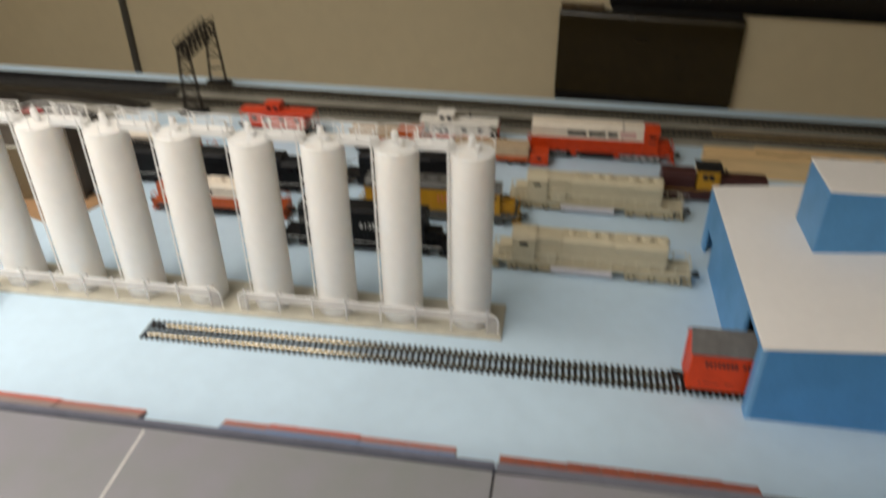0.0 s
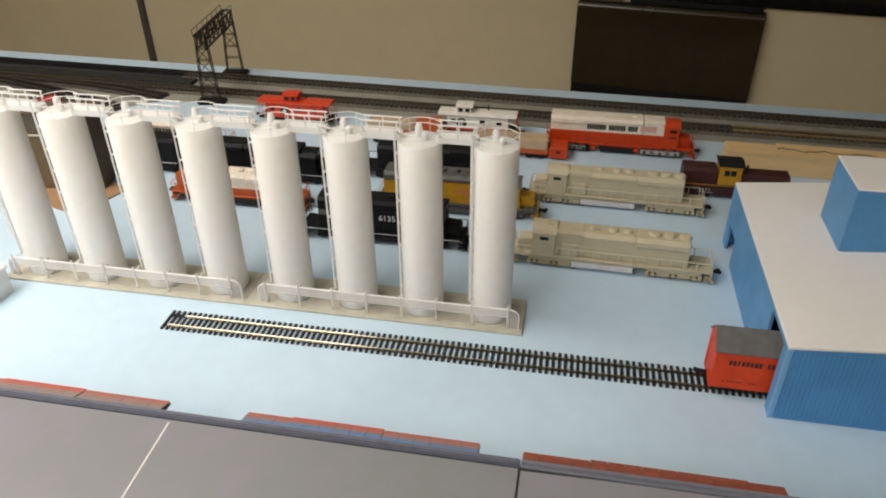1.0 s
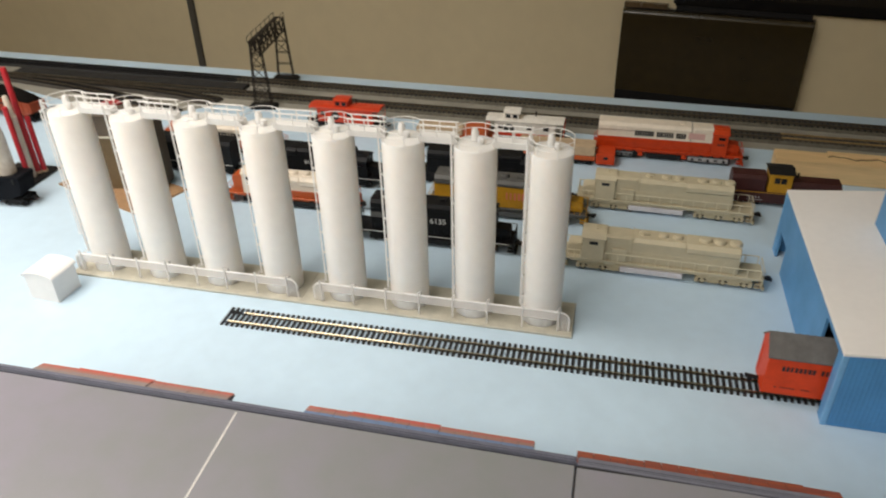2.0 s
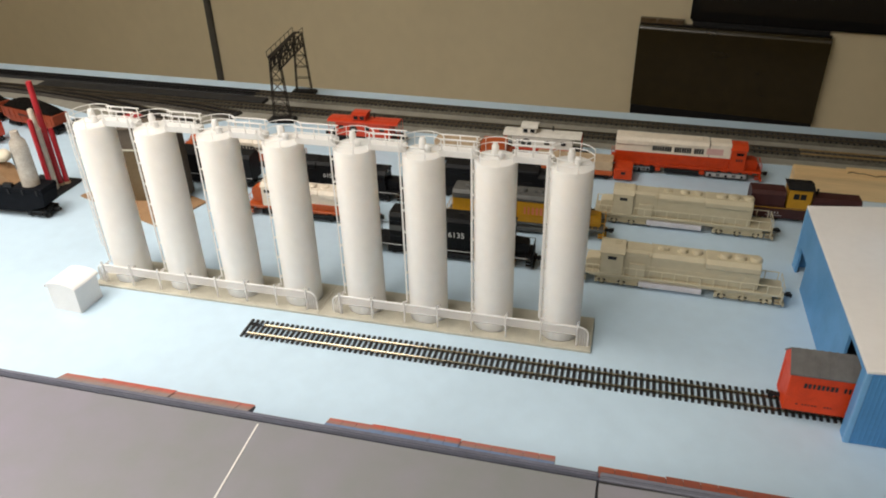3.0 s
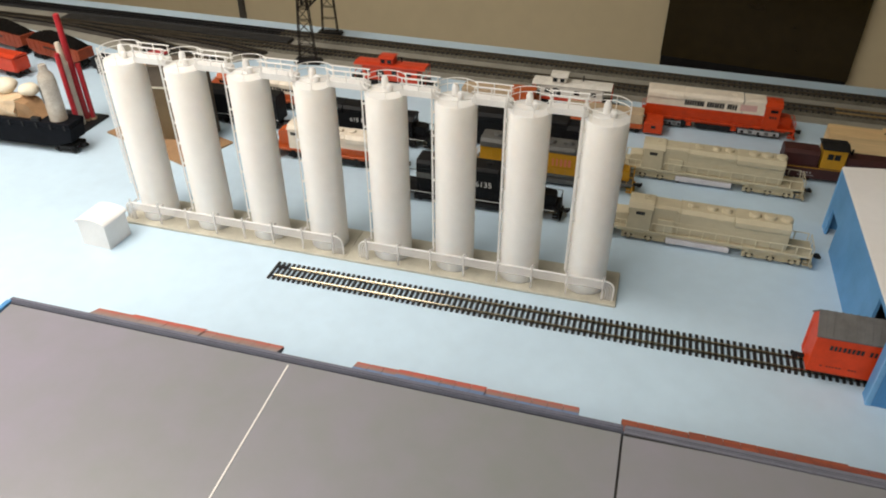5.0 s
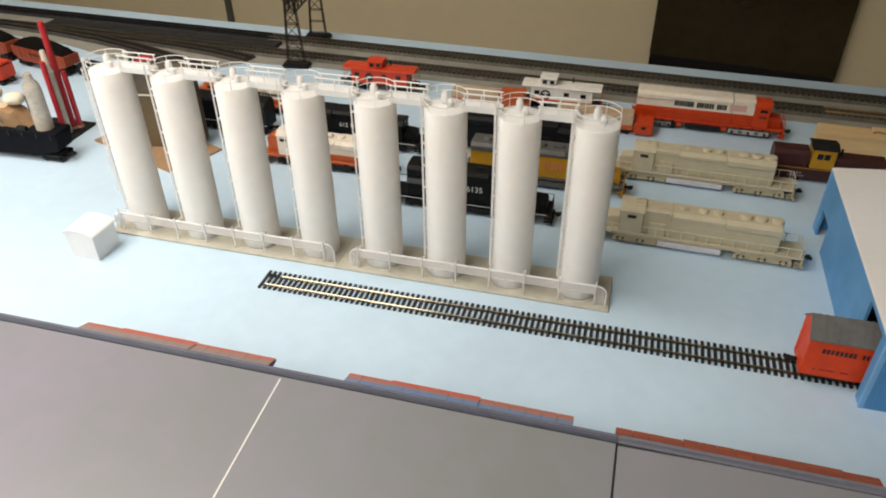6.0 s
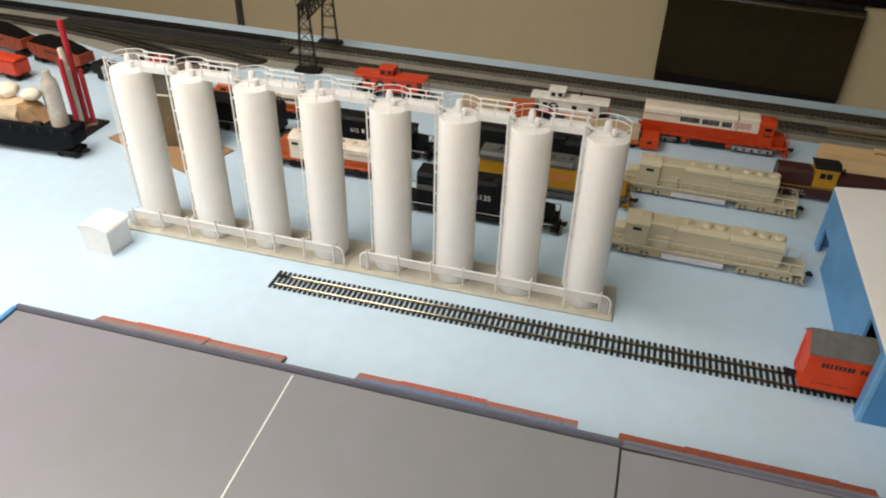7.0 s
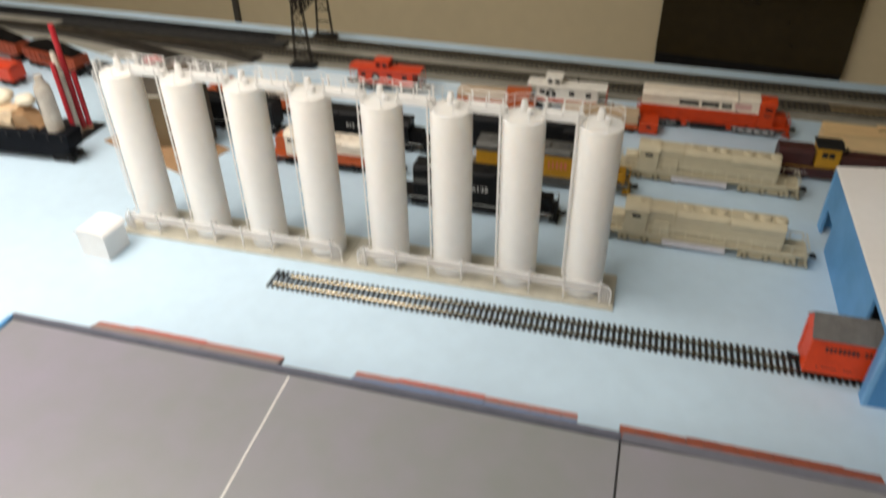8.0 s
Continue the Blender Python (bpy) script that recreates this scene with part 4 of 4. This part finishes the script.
def caboose(label, m, body, accent, lettered, cup=-0.0235):
    c = thing("caboose", label, "caboose", "model cabooses", m)
    part("underframe", bevel(box(B(), -0.068, 0.068, -0.0165, 0.0165, 0.0115, 0.0145), 0.0004, 1), M_SOOT, c)
    bd = part("body", bevel(box(B(), -0.052, 0.052, -0.0162, 0.0162, 0.0146, 0.0400), 0.0004, 1), body, c)
    rf = [(-0.0185, 0.0402), (0.0185, 0.0402), (0.0185, 0.0412), (0.008, 0.0440), (-0.008, 0.0440), (-0.0185, 0.0412)]
    part("roof", bevel(prism(B(), rf, -0.068, 0.066, "x"), 0.0003, 1), body, c)
    cp = part("cupola", bevel(box(B(), cup - 0.0125, cup + 0.0125, -0.0130, 0.0135, 0.0441, 0.0540), 0.0004, 1), body, c)
    rc = [(-0.0155, 0.0541), (0.0155, 0.0541), (0.0155, 0.0550), (0.006, 0.0572), (-0.006, 0.0572), (-0.0155, 0.0550)]
    part("cupola_roof", prism(B(), rc, cup - 0.0145, cup + 0.0145, "x"), body, cp)
    for s in (-1, 1):
        for x in (cup - 0.0095, cup + 0.0025):
            part("window", box(B(), x, x + 0.007, *sorted((s * 0.0135, s * 0.0139)), 0.0460, 0.0520), M_GLASS, cp)
        for x in (-0.046, 0.004, 0.032):
            part("window", box(B(), x, x + 0.009, *sorted((s * 0.0162, s * 0.0166)), 0.0270, 0.0340), M_GLASS, bd)
        rl = B()
        for y in (-0.0155, 0.0155):
            cyl(rl, (s * 0.0665, y, 0.0145), (s * 0.0665, y, 0.0402), 0.0005, n=5)
        cyl(rl, (s * 0.0665, -0.0155, 0.0265), (s * 0.0665, 0.0155, 0.0265), 0.0005, n=5)
        cyl(rl, (s * 0.0665, 0, 0.0145), (s * 0.0665, 0, 0.0402), 0.0004, n=5)
        part("end_railing", rl, accent, c)
        truck(c, s * 0.040, M_SOOT, wheels=2, length=0.026)
        coupler(c, s * 0.068, s)
    part("chimney", cyl(B(), (0.016, 0.006, 0.0425), (0.016, 0.006, 0.0530), 0.0012, n=8), M_SOOT, c)
    if lettered:
        em = part("emblem", cyl(B(), (-0.027, -0.0162, 0.0270), (-0.027, -0.0167, 0.0270), 0.0090, n=28), M_INK, c)
        part("emblem_bar", box(B(), -0.0275, -0.0255, -0.0171, -0.0168, 0.0205, 0.0335), M_INKW, em)
        part("emblem_bar", box(B(), -0.0315, -0.0225, -0.0171, -0.0168, 0.0295, 0.0315), M_INKW, em)
        part("stripe", box(B(), -0.0520, 0.0520, -0.0168, -0.0163, 0.0147, 0.0195), M_RED, c)
    else:
        em = part("emblem", cyl(B(), (-0.018, -0.0162, 0.0270), (-0.018, -0.0167, 0.0270), 0.0078, n=28), M_INK, c)
        part("emblem_bar", box(B(), -0.0215, -0.0145, -0.0171, -0.0168, 0.0255, 0.0285), M_INKW, em)
    return c


tank = thing("ore_car", "plain black model rail car with a faint white line", "rail car", m=pose(-0.228, 0.3780, 0))
part("body", bevel(prism(B(), [(-0.0165, 0.0130), (0.0165, 0.0130), (0.0165, 0.0520), (0.0120, 0.0580), (-0.0120, 0.0580), (-0.0165, 0.0520)], -0.078, 0.066, "x"), 0.0008, 1), M_BLACK, tank)
part("stripe", box(B(), -0.070, 0.066, -0.0170, -0.0166, 0.0185, 0.0192), M_INKW, tank)
for s in (-1, 1):
    truck(tank, s * 0.045, M_SOOT, wheels=2, length=0.028)
    coupler(tank, s * 0.067, s)
caboose("white model caboose with black round emblem and red stripe", pose(0.279, 0.590, 0, 0, 0, 0), M_CABW, M_RED, True)
caboose("bright red model caboose with roof cupola", pose(-0.047, 0.590, 0, 0, 0, 0), M_RED, M_RED, False, -0.007)

# orange car with a tan top
bay = thing("work_car", "orange model rail car with a flat tan top", "rail car", m=pose(0.165, 0.5420, 0))
part("body", bevel(box(B(), -0.066, 0.066, -0.0165, 0.0165, 0.0130, 0.0270), 0.0006, 1), M_ORANGE2, bay)
part("top", bevel(box(B(), -0.066, 0.014, -0.0150, 0.0150, 0.0272, 0.0385), 0.0010), M_TAN, bay, "flat tan top")
part("cab", bevel(box(B(), 0.0165, 0.0580, -0.0160, 0.0160, 0.0272, 0.0420), 0.0010), M_ORANGE2, bay)
for s in (-1, 1):
    truck(bay, s * 0.043, M_SOOT, wheels=2, length=0.026)
    coupler(bay, s * 0.066, s)

# red boxcar at the factory door
boxcar = thing("boxcar", "orange red model boxcar with grey peaked roof in a doorway", "boxcar", m=pose(0.6625, 0.0175, 0.0042))
part("body", bevel(box(B(), -0.0690, 0.0690, -0.0180, 0.0180, 0.0080, 0.0535), 0.0004, 1), M_ORANGE, boxcar)
part("end_panel", prism(B(), [(-0.0180, 0.0537), (0.0180, 0.0537), (0.0, 0.0700)], -0.0690, -0.0675, "x"), M_ORANGE, boxcar)
part("roof", bevel(prism(B(), [(-0.0196, 0.0525), (-0.0196, 0.0540), (0.0, 0.0715), (0.0196, 0.0540), (0.0196, 0.0525), (0.0, 0.0699)], -0.0702, 0.0695, "x"), 0.0002, 1), M_ROOFD, boxcar)
part("underframe", box(B(), -0.067, 0.067, -0.012, 0.012, 0.0055, 0.0079), M_SOOT, boxcar)
for s in (-1, 1):
    truck(boxcar, s * 0.047, M_SOOT, wheels=2, length=0.026)
    coupler(boxcar, s * 0.069, s)
bars("lettering", boxcar, -0.055, 0.024, -0.0181, 0.0382, 0.0437, M_INK, 20, 11, gap=0.40, words=(8,))
bars("lettering", boxcar, -0.012, 0.012, -0.0181, 0.0320, 0.0340, M_INK, 7, 12)
bars("lettering", boxcar, -0.058, -0.024, -0.0181, 0.0165, 0.0178, M_MAROON, 12, 13, gap=0.5, words=(1, 7, 8))
for k in range(20):
    x = -0.063 + 0.0068 * k
    rib = prism(B(), [(-0.0197, 0.0541), (0.0, 0.0716), (0.0197, 0.0541), (0.0197, 0.0545), (0.0, 0.0721), (-0.0197, 0.0545)], x - 0.0005, x + 0.0005, "x")
    part("roof_rib", rib, M_ROOFD, boxcar)
part("ladder", tube(B(), [(-0.0695, 0.0100, 0.009), (-0.0695, 0.0100, 0.048)], 0.0004, 5), M_ORANGE, boxcar)

# maroon work car with a yellow cab
work = thing("work_car", "maroon model rail crane car with yellow cab", "rail car", m=pose(0.680, 0.4380, 0))
part("frame", bevel(box(B(), -0.077, 0.077, -0.0170, 0.0170, 0.0060, 0.0235), 0.0006, 1), M_MAROON, work)
part("stripe", box(B(), -0.077, 0.077, -0.0174, -0.0171, 0.0222, 0.0232), M_YELLOW, work)
bars("lettering", work, -0.052, -0.034, -0.0171, 0.0135, 0.0165, M_SILVER, 4, 14, gap=0.5)
bars("lettering", work, -0.054, -0.032, -0.0171, 0.0102, 0.0112, M_SILVER, 1, 15, gap=0)
hood = [(-0.0150, 0.0237), (0.0150, 0.0237), (0.0150, 0.0420), (0.0105, 0.0470), (-0.0105, 0.0470), (-0.0150, 0.0420)]
part("hood", bevel(prism(B(), hood, -0.078, -0.031, "x"), 0.0005, 1), M_MAROON, work)
part("hood", bevel(prism(B(), [(y, z - 0.006 if z > 0.03 else z) for y, z in hood], 0.0050, 0.070, "x"), 0.0005, 1), M_MAROON, work)
cb = part("cab", bevel(box(B(), -0.0280, 0.0030, -0.0165, 0.0165, 0.0237, 0.0530), 0.0005, 1), M_YELLOW, work)
part("cab_roof", bevel(prism(B(), [(-0.0185, 0.0531), (0.0185, 0.0531), (0.0185, 0.0541), (0.0, 0.0580), (-0.0185, 0.0541)], -0.0305, 0.0055, "x"), 0.0003, 1), M_SOOT, cb)
for x in (-0.0215, -0.0125):
    part("window", box(B(), x, x + 0.0075, -0.0169, -0.0166, 0.0385, 0.0470), M_GLASS, cb)
part("chimney", cyl(B(), (0.012, 0, 0.0425), (0.012, 0, 0.0500), 0.0016, n=8), M_SOOT, work)
for s in (-1, 1):
    truck(work, s * 0.050, M_SOOT, wheels=2, length=0.028)
    coupler(work, s * 0.077, s)

# raw wooden block and offcut
block = thing("wooden_block", "raw pine block with a rough split along its top edge", "wood block", m=pose(0.848, 0.5320, 0, 0, 0, -2))
part("beam", bevel(box(B(), -0.171, 0.160, -0.0190, 0.0190, 0.0, 0.0350), 0.0015), M_WOOD, block)
cut = [(-0.095 + 0.19 * i / 24, 0.002 + 0.0035 * math.sin(i * 0.9) + 0.002 * math.sin(i * 2.3)) for i in range(25)]
part("offcut", bevel(prism(B(), cut + [(x, 0.0180) for x, y in cut[::-1]], 0.0352, 0.0380, "z"), 0.0005, 1), M_WOOD, block)
part("split", prism(B(), [(x, y - 0.0022) for x, y in cut] + [(x, y - 0.0002) for x, y in cut[::-1]], 0.0351, 0.0358, "z"), M_CARDL, block, "dark split in the wood")

# ---- signal bridge ----
bridge = thing("signal_bridge", "black lattice model signal bridge across the tracks", "signal bridge", m=pose(-0.243, 0.650, 0.0, 0, 0, 8.0))


def tower_leg(y, crossed):
    bm = B()
    box(bm, -0.027, 0.027, y - 0.013, y + 0.013, 0.0, 0.0085)
    part("footing", bevel(bm, 0.003), M_SOOT, bridge)
    bm = B()
    for sx in (-1, 1):
        for sy in (-1, 1):
            cyl(bm, (0.0165 * sx, y + sy * 0.0045, 0.008), (0.0088 * sx, y + sy * 0.0040, 0.132), 0.0012, n=6)
    levels = [0.012, 0.036, 0.060, 0.084, 0.108, 0.132]
    for i, z in enumerate(levels):
        w = 0.0165 + (0.0088 - 0.0165) * (z - 0.008) / 0.124
        for sy in (-1, 1):
            cyl(bm, (-w, y + sy * 0.0043, z), (w, y + sy * 0.0043, z), 0.0008, n=5)
        if i >= crossed:
            z0 = levels[i - 1]
            w0 = 0.0165 + (0.0088 - 0.0165) * (z0 - 0.008) / 0.124
            cyl(bm, (-w0, y - 0.0043, z0), (w, y - 0.0043, z), 0.0008, n=5)
            cyl(bm, (w0, y - 0.0043, z0), (-w, y - 0.0043, z), 0.0008, n=5)
    part("lattice_leg", bm, M_RUST, bridge)


tower_leg(0.0, 1)
tower_leg(0.162, 3)
sp = B()
for x in (-0.0088, 0.0088):
    for z in (0.106, 0.130):
        cyl(sp, (x, -0.008, z), (x, 0.166, z), 0.0016, n=6)
    for i in range(7):
        y = -0.006 + i * 0.0243
        cyl(sp, (x, y, 0.106), (x, y + 0.0243, 0.130), 0.0012, n=5)
        cyl(sp, (x, y, 0.106), (x, y, 0.130), 0.0012, n=5)
for i in range(8):
    y = -0.006 + i * 0.0243
    cyl(sp, (-0.0095, y, 0.106), (0.0095, y, 0.106), 0.0008, n=5)
    cyl(sp, (-0.0095, y, 0.130), (0.0095, y, 0.130), 0.0008, n=5)
part("span", sp, M_RUST, bridge)
part("walkway", box(B(), -0.0105, -0.0005, -0.008, 0.166, 0.1312, 0.1322), M_RUST, bridge)
for x in (-0.0110, 0.0105):
    rl = B()
    cyl(rl, (x, -0.008, 0.1415), (x, 0.166, 0.1415), 0.0006, n=5)
    for i in range(7):
        cyl(rl, (x, -0.008 + i * 0.029, 0.1310), (x, -0.008 + i * 0.029, 0.1415), 0.0006, n=5)
    part("railing", rl, M_SOOT, bridge)
for y in (0.035, 0.078, 0.121):
    sg = part("signal_head", bevel(box(B(), -0.0150, -0.0110, y - 0.005, y + 0.005, 0.106, 0.128), 0.001), M_SOOT, bridge)
    for z in (0.111, 0.117, 0.123):
        part("signal_lens", cyl(B(), (-0.0150, y, z), (-0.0165, y, z), 0.0018, n=10), M_GLASS, sg)

# ---- left end: chimneys, flat car, hoppers, cardboard ----
stacks = thing("chimney_model", "three red plastic tubes and a grey one on a dark plate", "model chimney", m=pose(-0.487, 0.300, 0))
part("plate", bevel(box(B(), -0.060, 0.024, -0.045, 0.032, 0.0, 0.004), 0.0006, 1), M_SOOT, stacks)
for x, y, z, r in ((0.006, -0.020, 0.127, 0.0040), (0.003, 0.005, 0.180, 0.0046), (0.0095, 0.012, 0.100, 0.0042)):
    st = part("red_tube", lathe(B(), [(r, 0.004), (r, z - 0.002), (r * 0.85, z)], 18, x, y), M_POLE, stacks, smooth=True)
    part("tube_foot", lathe(B(), [(r * 1.35, 0.0041), (r * 1.3, 0.0075)], 18, x, y), M_TAN, st)
part("grey_tube", lathe(B(), [(0.0068, 0.004), (0.0066, 0.104), (0.0074, 0.107), (0.0046, 0.111), (0.0042, 0.139), (0.003, 0.141)], 18, 0.003, -0.010), M_FROST, stacks, "cloudy grey tube", smooth=True)

DECK = 0.0510
flat = thing("flat_car", "black heavy model flat car", "flat car", m=pose(-0.527, 0.2130, 0, 0, 0, 2.5))
part("deck", bevel(box(B(), -0.105, 0.105, -0.0180, 0.0180, DECK - 0.007, DECK), 0.0008, 1), M_PITCH, flat)
part("side_sill", bevel(prism(B(), [(-0.105, DECK - 0.0072), (0.105, DECK - 0.0072), (0.100, 0.0210), (0.062, 0.0100), (-0.062, 0.0100), (-0.100, 0.0210)], -0.0165, 0.0165, "y"), 0.0006, 1), M_PITCH, flat)
for k in range(9):
    x = -0.096 + 0.024 * k
    part("stake_pocket", box(B(), x - 0.0015, x + 0.0015, -0.0194, -0.0181, DECK - 0.010, DECK - 0.002), M_SOOT, flat)
part("brake_stand", bevel(box(B(), 0.040, 0.055, -0.0178, -0.0110, DECK + 0.0002, DECK + 0.006), 0.0006, 1), M_SOOT, flat)
for s in (-1, 1):
    truck(flat, s * 0.082, M_SOOT, wheels=2, length=0.034)
    coupler(flat, s * 0.100, s)


def lumpy(bm, cuts, amount, seed):
    """Rough up a block like a crumpled casting."""
    bmesh.ops.subdivide_edges(bm, edges=bm.edges[:], cuts=cuts, use_grid_fill=True)
    low = min(v.co.z for v in bm.verts)
    for v in bm.verts:
        if v.co.z > low + 0.001:
            n = noise.noise_vector(v.co * 70 + Vector((seed, 0, 0)))
            v.co += Vector((n.x, n.y, n.z)) * amount
    return bm


casting = thing("resin_casting", "tan resin casting lying on the flat car", "casting", m=pose(-0.555, 0.2190, DECK))
part("base", lumpy(box(B(), -0.060, 0.040, -0.0165, 0.0170, 0.0002, 0.0270), 9, 0.005, 1.0), M_RESIN, casting, smooth=True)
part("wedge", lumpy(prism(B(), [(0.0405, 0.0002), (0.0800, 0.0002), (0.0600, 0.0230), (0.0405, 0.0260)], -0.0150, 0.0150, "y"), 6, 0.003, 4.0), M_CARD, casting, "brown wedge", smooth=True)


def ball(x, y, z, r):
    bm = B()
    bmesh.ops.create_uvsphere(bm, u_segments=28, v_segments=16, radius=r)
    for v in bm.verts:
        v.co.z *= 0.66
        v.co *= 1 + 0.16 * noise.noise(v.co * 75 + Vector((x * 50, 0, 0)))
    t = tagged(part("foam_ball", bm, M_BALL, None, "", True), "cream foam lump on the tan casting", "foam lump", "foam lumps")
    t.matrix_basis = pose(x, y, z)


ball(-0.547, 0.230, 0.0880, 0.0178)
ball(-0.504, 0.230, 0.0865, 0.0150)
tankb = thing("grey_bottle", "cloudy grey plastic tube standing beside the casting", "tube", m=pose(-0.4500, 0.2150, DECK))
part("body", lathe(B(), [(0.0128, 0.0002), (0.0126, 0.058), (0.0112, 0.070), (0.0066, 0.076), (0.0054, 0.086), (0.003, 0.087)], 28), M_SMOKE, tankb, smooth=True)
part("label", box(B(), -0.0060, -0.0040, -0.0128, -0.0118, 0.030, 0.056), M_LGREY, tankb)


def hopper(m, label):
    c = thing("hopper_car", label, "hopper car", "orange hopper cars", m)
    part("body", bevel(prism(B(), [(-0.075, 0.0400), (0.075, 0.0400), (0.075, 0.0210), (0.053, 0.0130), (-0.053, 0.0130), (-0.075, 0.0210)], -0.0170, 0.0170, "y"), 0.0006, 1), M_ORANGE3, c)
    ld = B()
    rnd = random.Random(5)
    rows = [[ld.verts.new((-0.072 + 0.144 * i / 20, -0.0155 + 0.031 * j / 6, 0.0402 + (0.019 * math.sin(math.pi * i / 20) ** 0.6 * math.sin(math.pi * j / 6) ** 0.6 + rnd.uniform(0, 0.0022) if 0 < i < 20 and 0 < j < 6 else 0))) for j in range(7)] for i in range(21)]
    for a, b in zip(rows, rows[1:]):
        for j in range(6):
            ld.faces.new((a[j], b[j], b[j + 1], a[j + 1]))
    part("coal_load", ld, M_COAL, c, "black coal load")
    for i in range(10):
        for s in (-1, 1):
            x = -0.0675 + 0.015 * i
            part("rib", box(B(), x - 0.0007, x + 0.0007, *sorted((s * 0.0170, s * 0.0178)), 0.0210, 0.0395), M_ORANGE3, c)
    bars("lettering", c, -0.025, 0.020, -0.0179, 0.0290, 0.0330, M_INK, 7, 21)
    for s in (-1, 1):
        truck(c, s * 0.055, M_SOOT, wheels=2, length=0.026)
        coupler(c, s * 0.075, s)
    return c


hop = hopper(pose(-0.708, 0.524, 0, 0, 0, -13), "orange model hopper car with black coal load")
copy_thing(hop, pose(-0.872, 0.562, 0, 0, 0, -13))
copy_thing(hop, pose(-1.036, 0.600, 0, 0, 0, -13))
tender = thing("tender", "small black model rail tender", "tender", m=pose(-0.585, 0.495, 0, 0, 0, -13))
part("body", bevel(box(B(), -0.022, 0.030, -0.0150, 0.0150, 0.0120, 0.0330), 0.001), M_BLACK, tender)
truck(tender, 0.004, M_SOOT, wheels=2, length=0.030)
coupler(tender, 0.030, 1)
redcar = thing("red_car", "bright red model rail car at the siding end", "rail car", m=pose(-0.790, 0.4500, 0, 0, 0, -8))
part("body", bevel(box(B(), -0.065, 0.065, -0.0170, 0.0170, 0.0120, 0.0390), 0.002), M_RED, redcar)
part("roof", bevel(prism(B(), [(-0.018, 0.0392), (0.018, 0.0392), (0.009, 0.0440), (-0.009, 0.0440)], -0.066, 0.066, "x"), 0.0008, 1), M_RED, redcar)
for s in (-1, 1):
    truck(redcar, s * 0.045, M_SOOT, wheels=2, length=0.026)
    coupler(redcar, s * 0.065, s)

dark = thing("work_car", "dark model rail car with red roof end and red bulkhead", "rail car", m=pose(-0.485, 0.524, 0, 0, 0, -25))
part("body", bevel(box(B(), -0.050, 0.044, -0.0160, 0.0160, 0.0120, 0.0370), 0.001), M_SOOT, dark)
part("roof", bevel(box(B(), -0.022, 0.010, -0.0150, 0.0150, 0.0372, 0.0410), 0.001), M_POLE, dark, "short red roof")
part("bulkhead", bevel(box(B(), 0.0445, 0.0500, -0.0165, 0.0165, 0.0120, 0.0420), 0.0008, 1), M_POLE, dark, "red end bulkhead")
for s in (-1, 1):
    truck(dark, s * 0.032, M_SOOT, wheels=2, length=0.024)
    coupler(dark, s * 0.050, s)

board = tagged(part("cardboard_sheet", bevel(box(B(), -0.097, 0.097, -0.047, 0.047, 0, 0.0028), 0.0004, 1), M_CARD), "brown cardboard sheet lying on the blue table", "cardboard")
board.matrix_basis = pose(-0.3205, 0.2905, 0, 0, 0, -19.5)
carton = thing("cardboard_building", "brown card model building with a dark upper storey", "building", m=pose(-0.299, 0.305, 0.0028, 0, 0, 9.0))
part("wall", bevel(box(B(), -0.062, 0.030, -0.020, 0.020, 0.0, 0.086), 0.0004, 1), M_CARDL, carton)
part("eave", bevel(box(B(), -0.066, 0.030, -0.023, 0.022, 0.0862, 0.0878), 0.0003, 1), M_PAD, carton, "pale eave strip")
part("upper_wall", bevel(box(B(), -0.060, 0.030, -0.019, 0.020, 0.0880, 0.1200), 0.0004, 1), M_CARDD, carton, "dark brown upper wall")
# the end turned from the light has its shade put into the darker card
part("end_wall", bevel(box(B(), 0.0302, 0.0500, -0.021, 0.021, 0.0, 0.1200), 0.0004, 1), M_CARDD, carton, "end wall with its shade painted dark brown")
part("roof", bevel(box(B(), -0.062, 0.052, -0.023, 0.023, 0.1202, 0.1222), 0.0004, 1), M_CARDD, carton)

# pieces of the track and the awnings
for i in range(114):
    share("tie", TIE, siding, pose(0.0013 + i * 0.00645, 0, 0))
for spec in AWNINGS:
    awning(*spec)
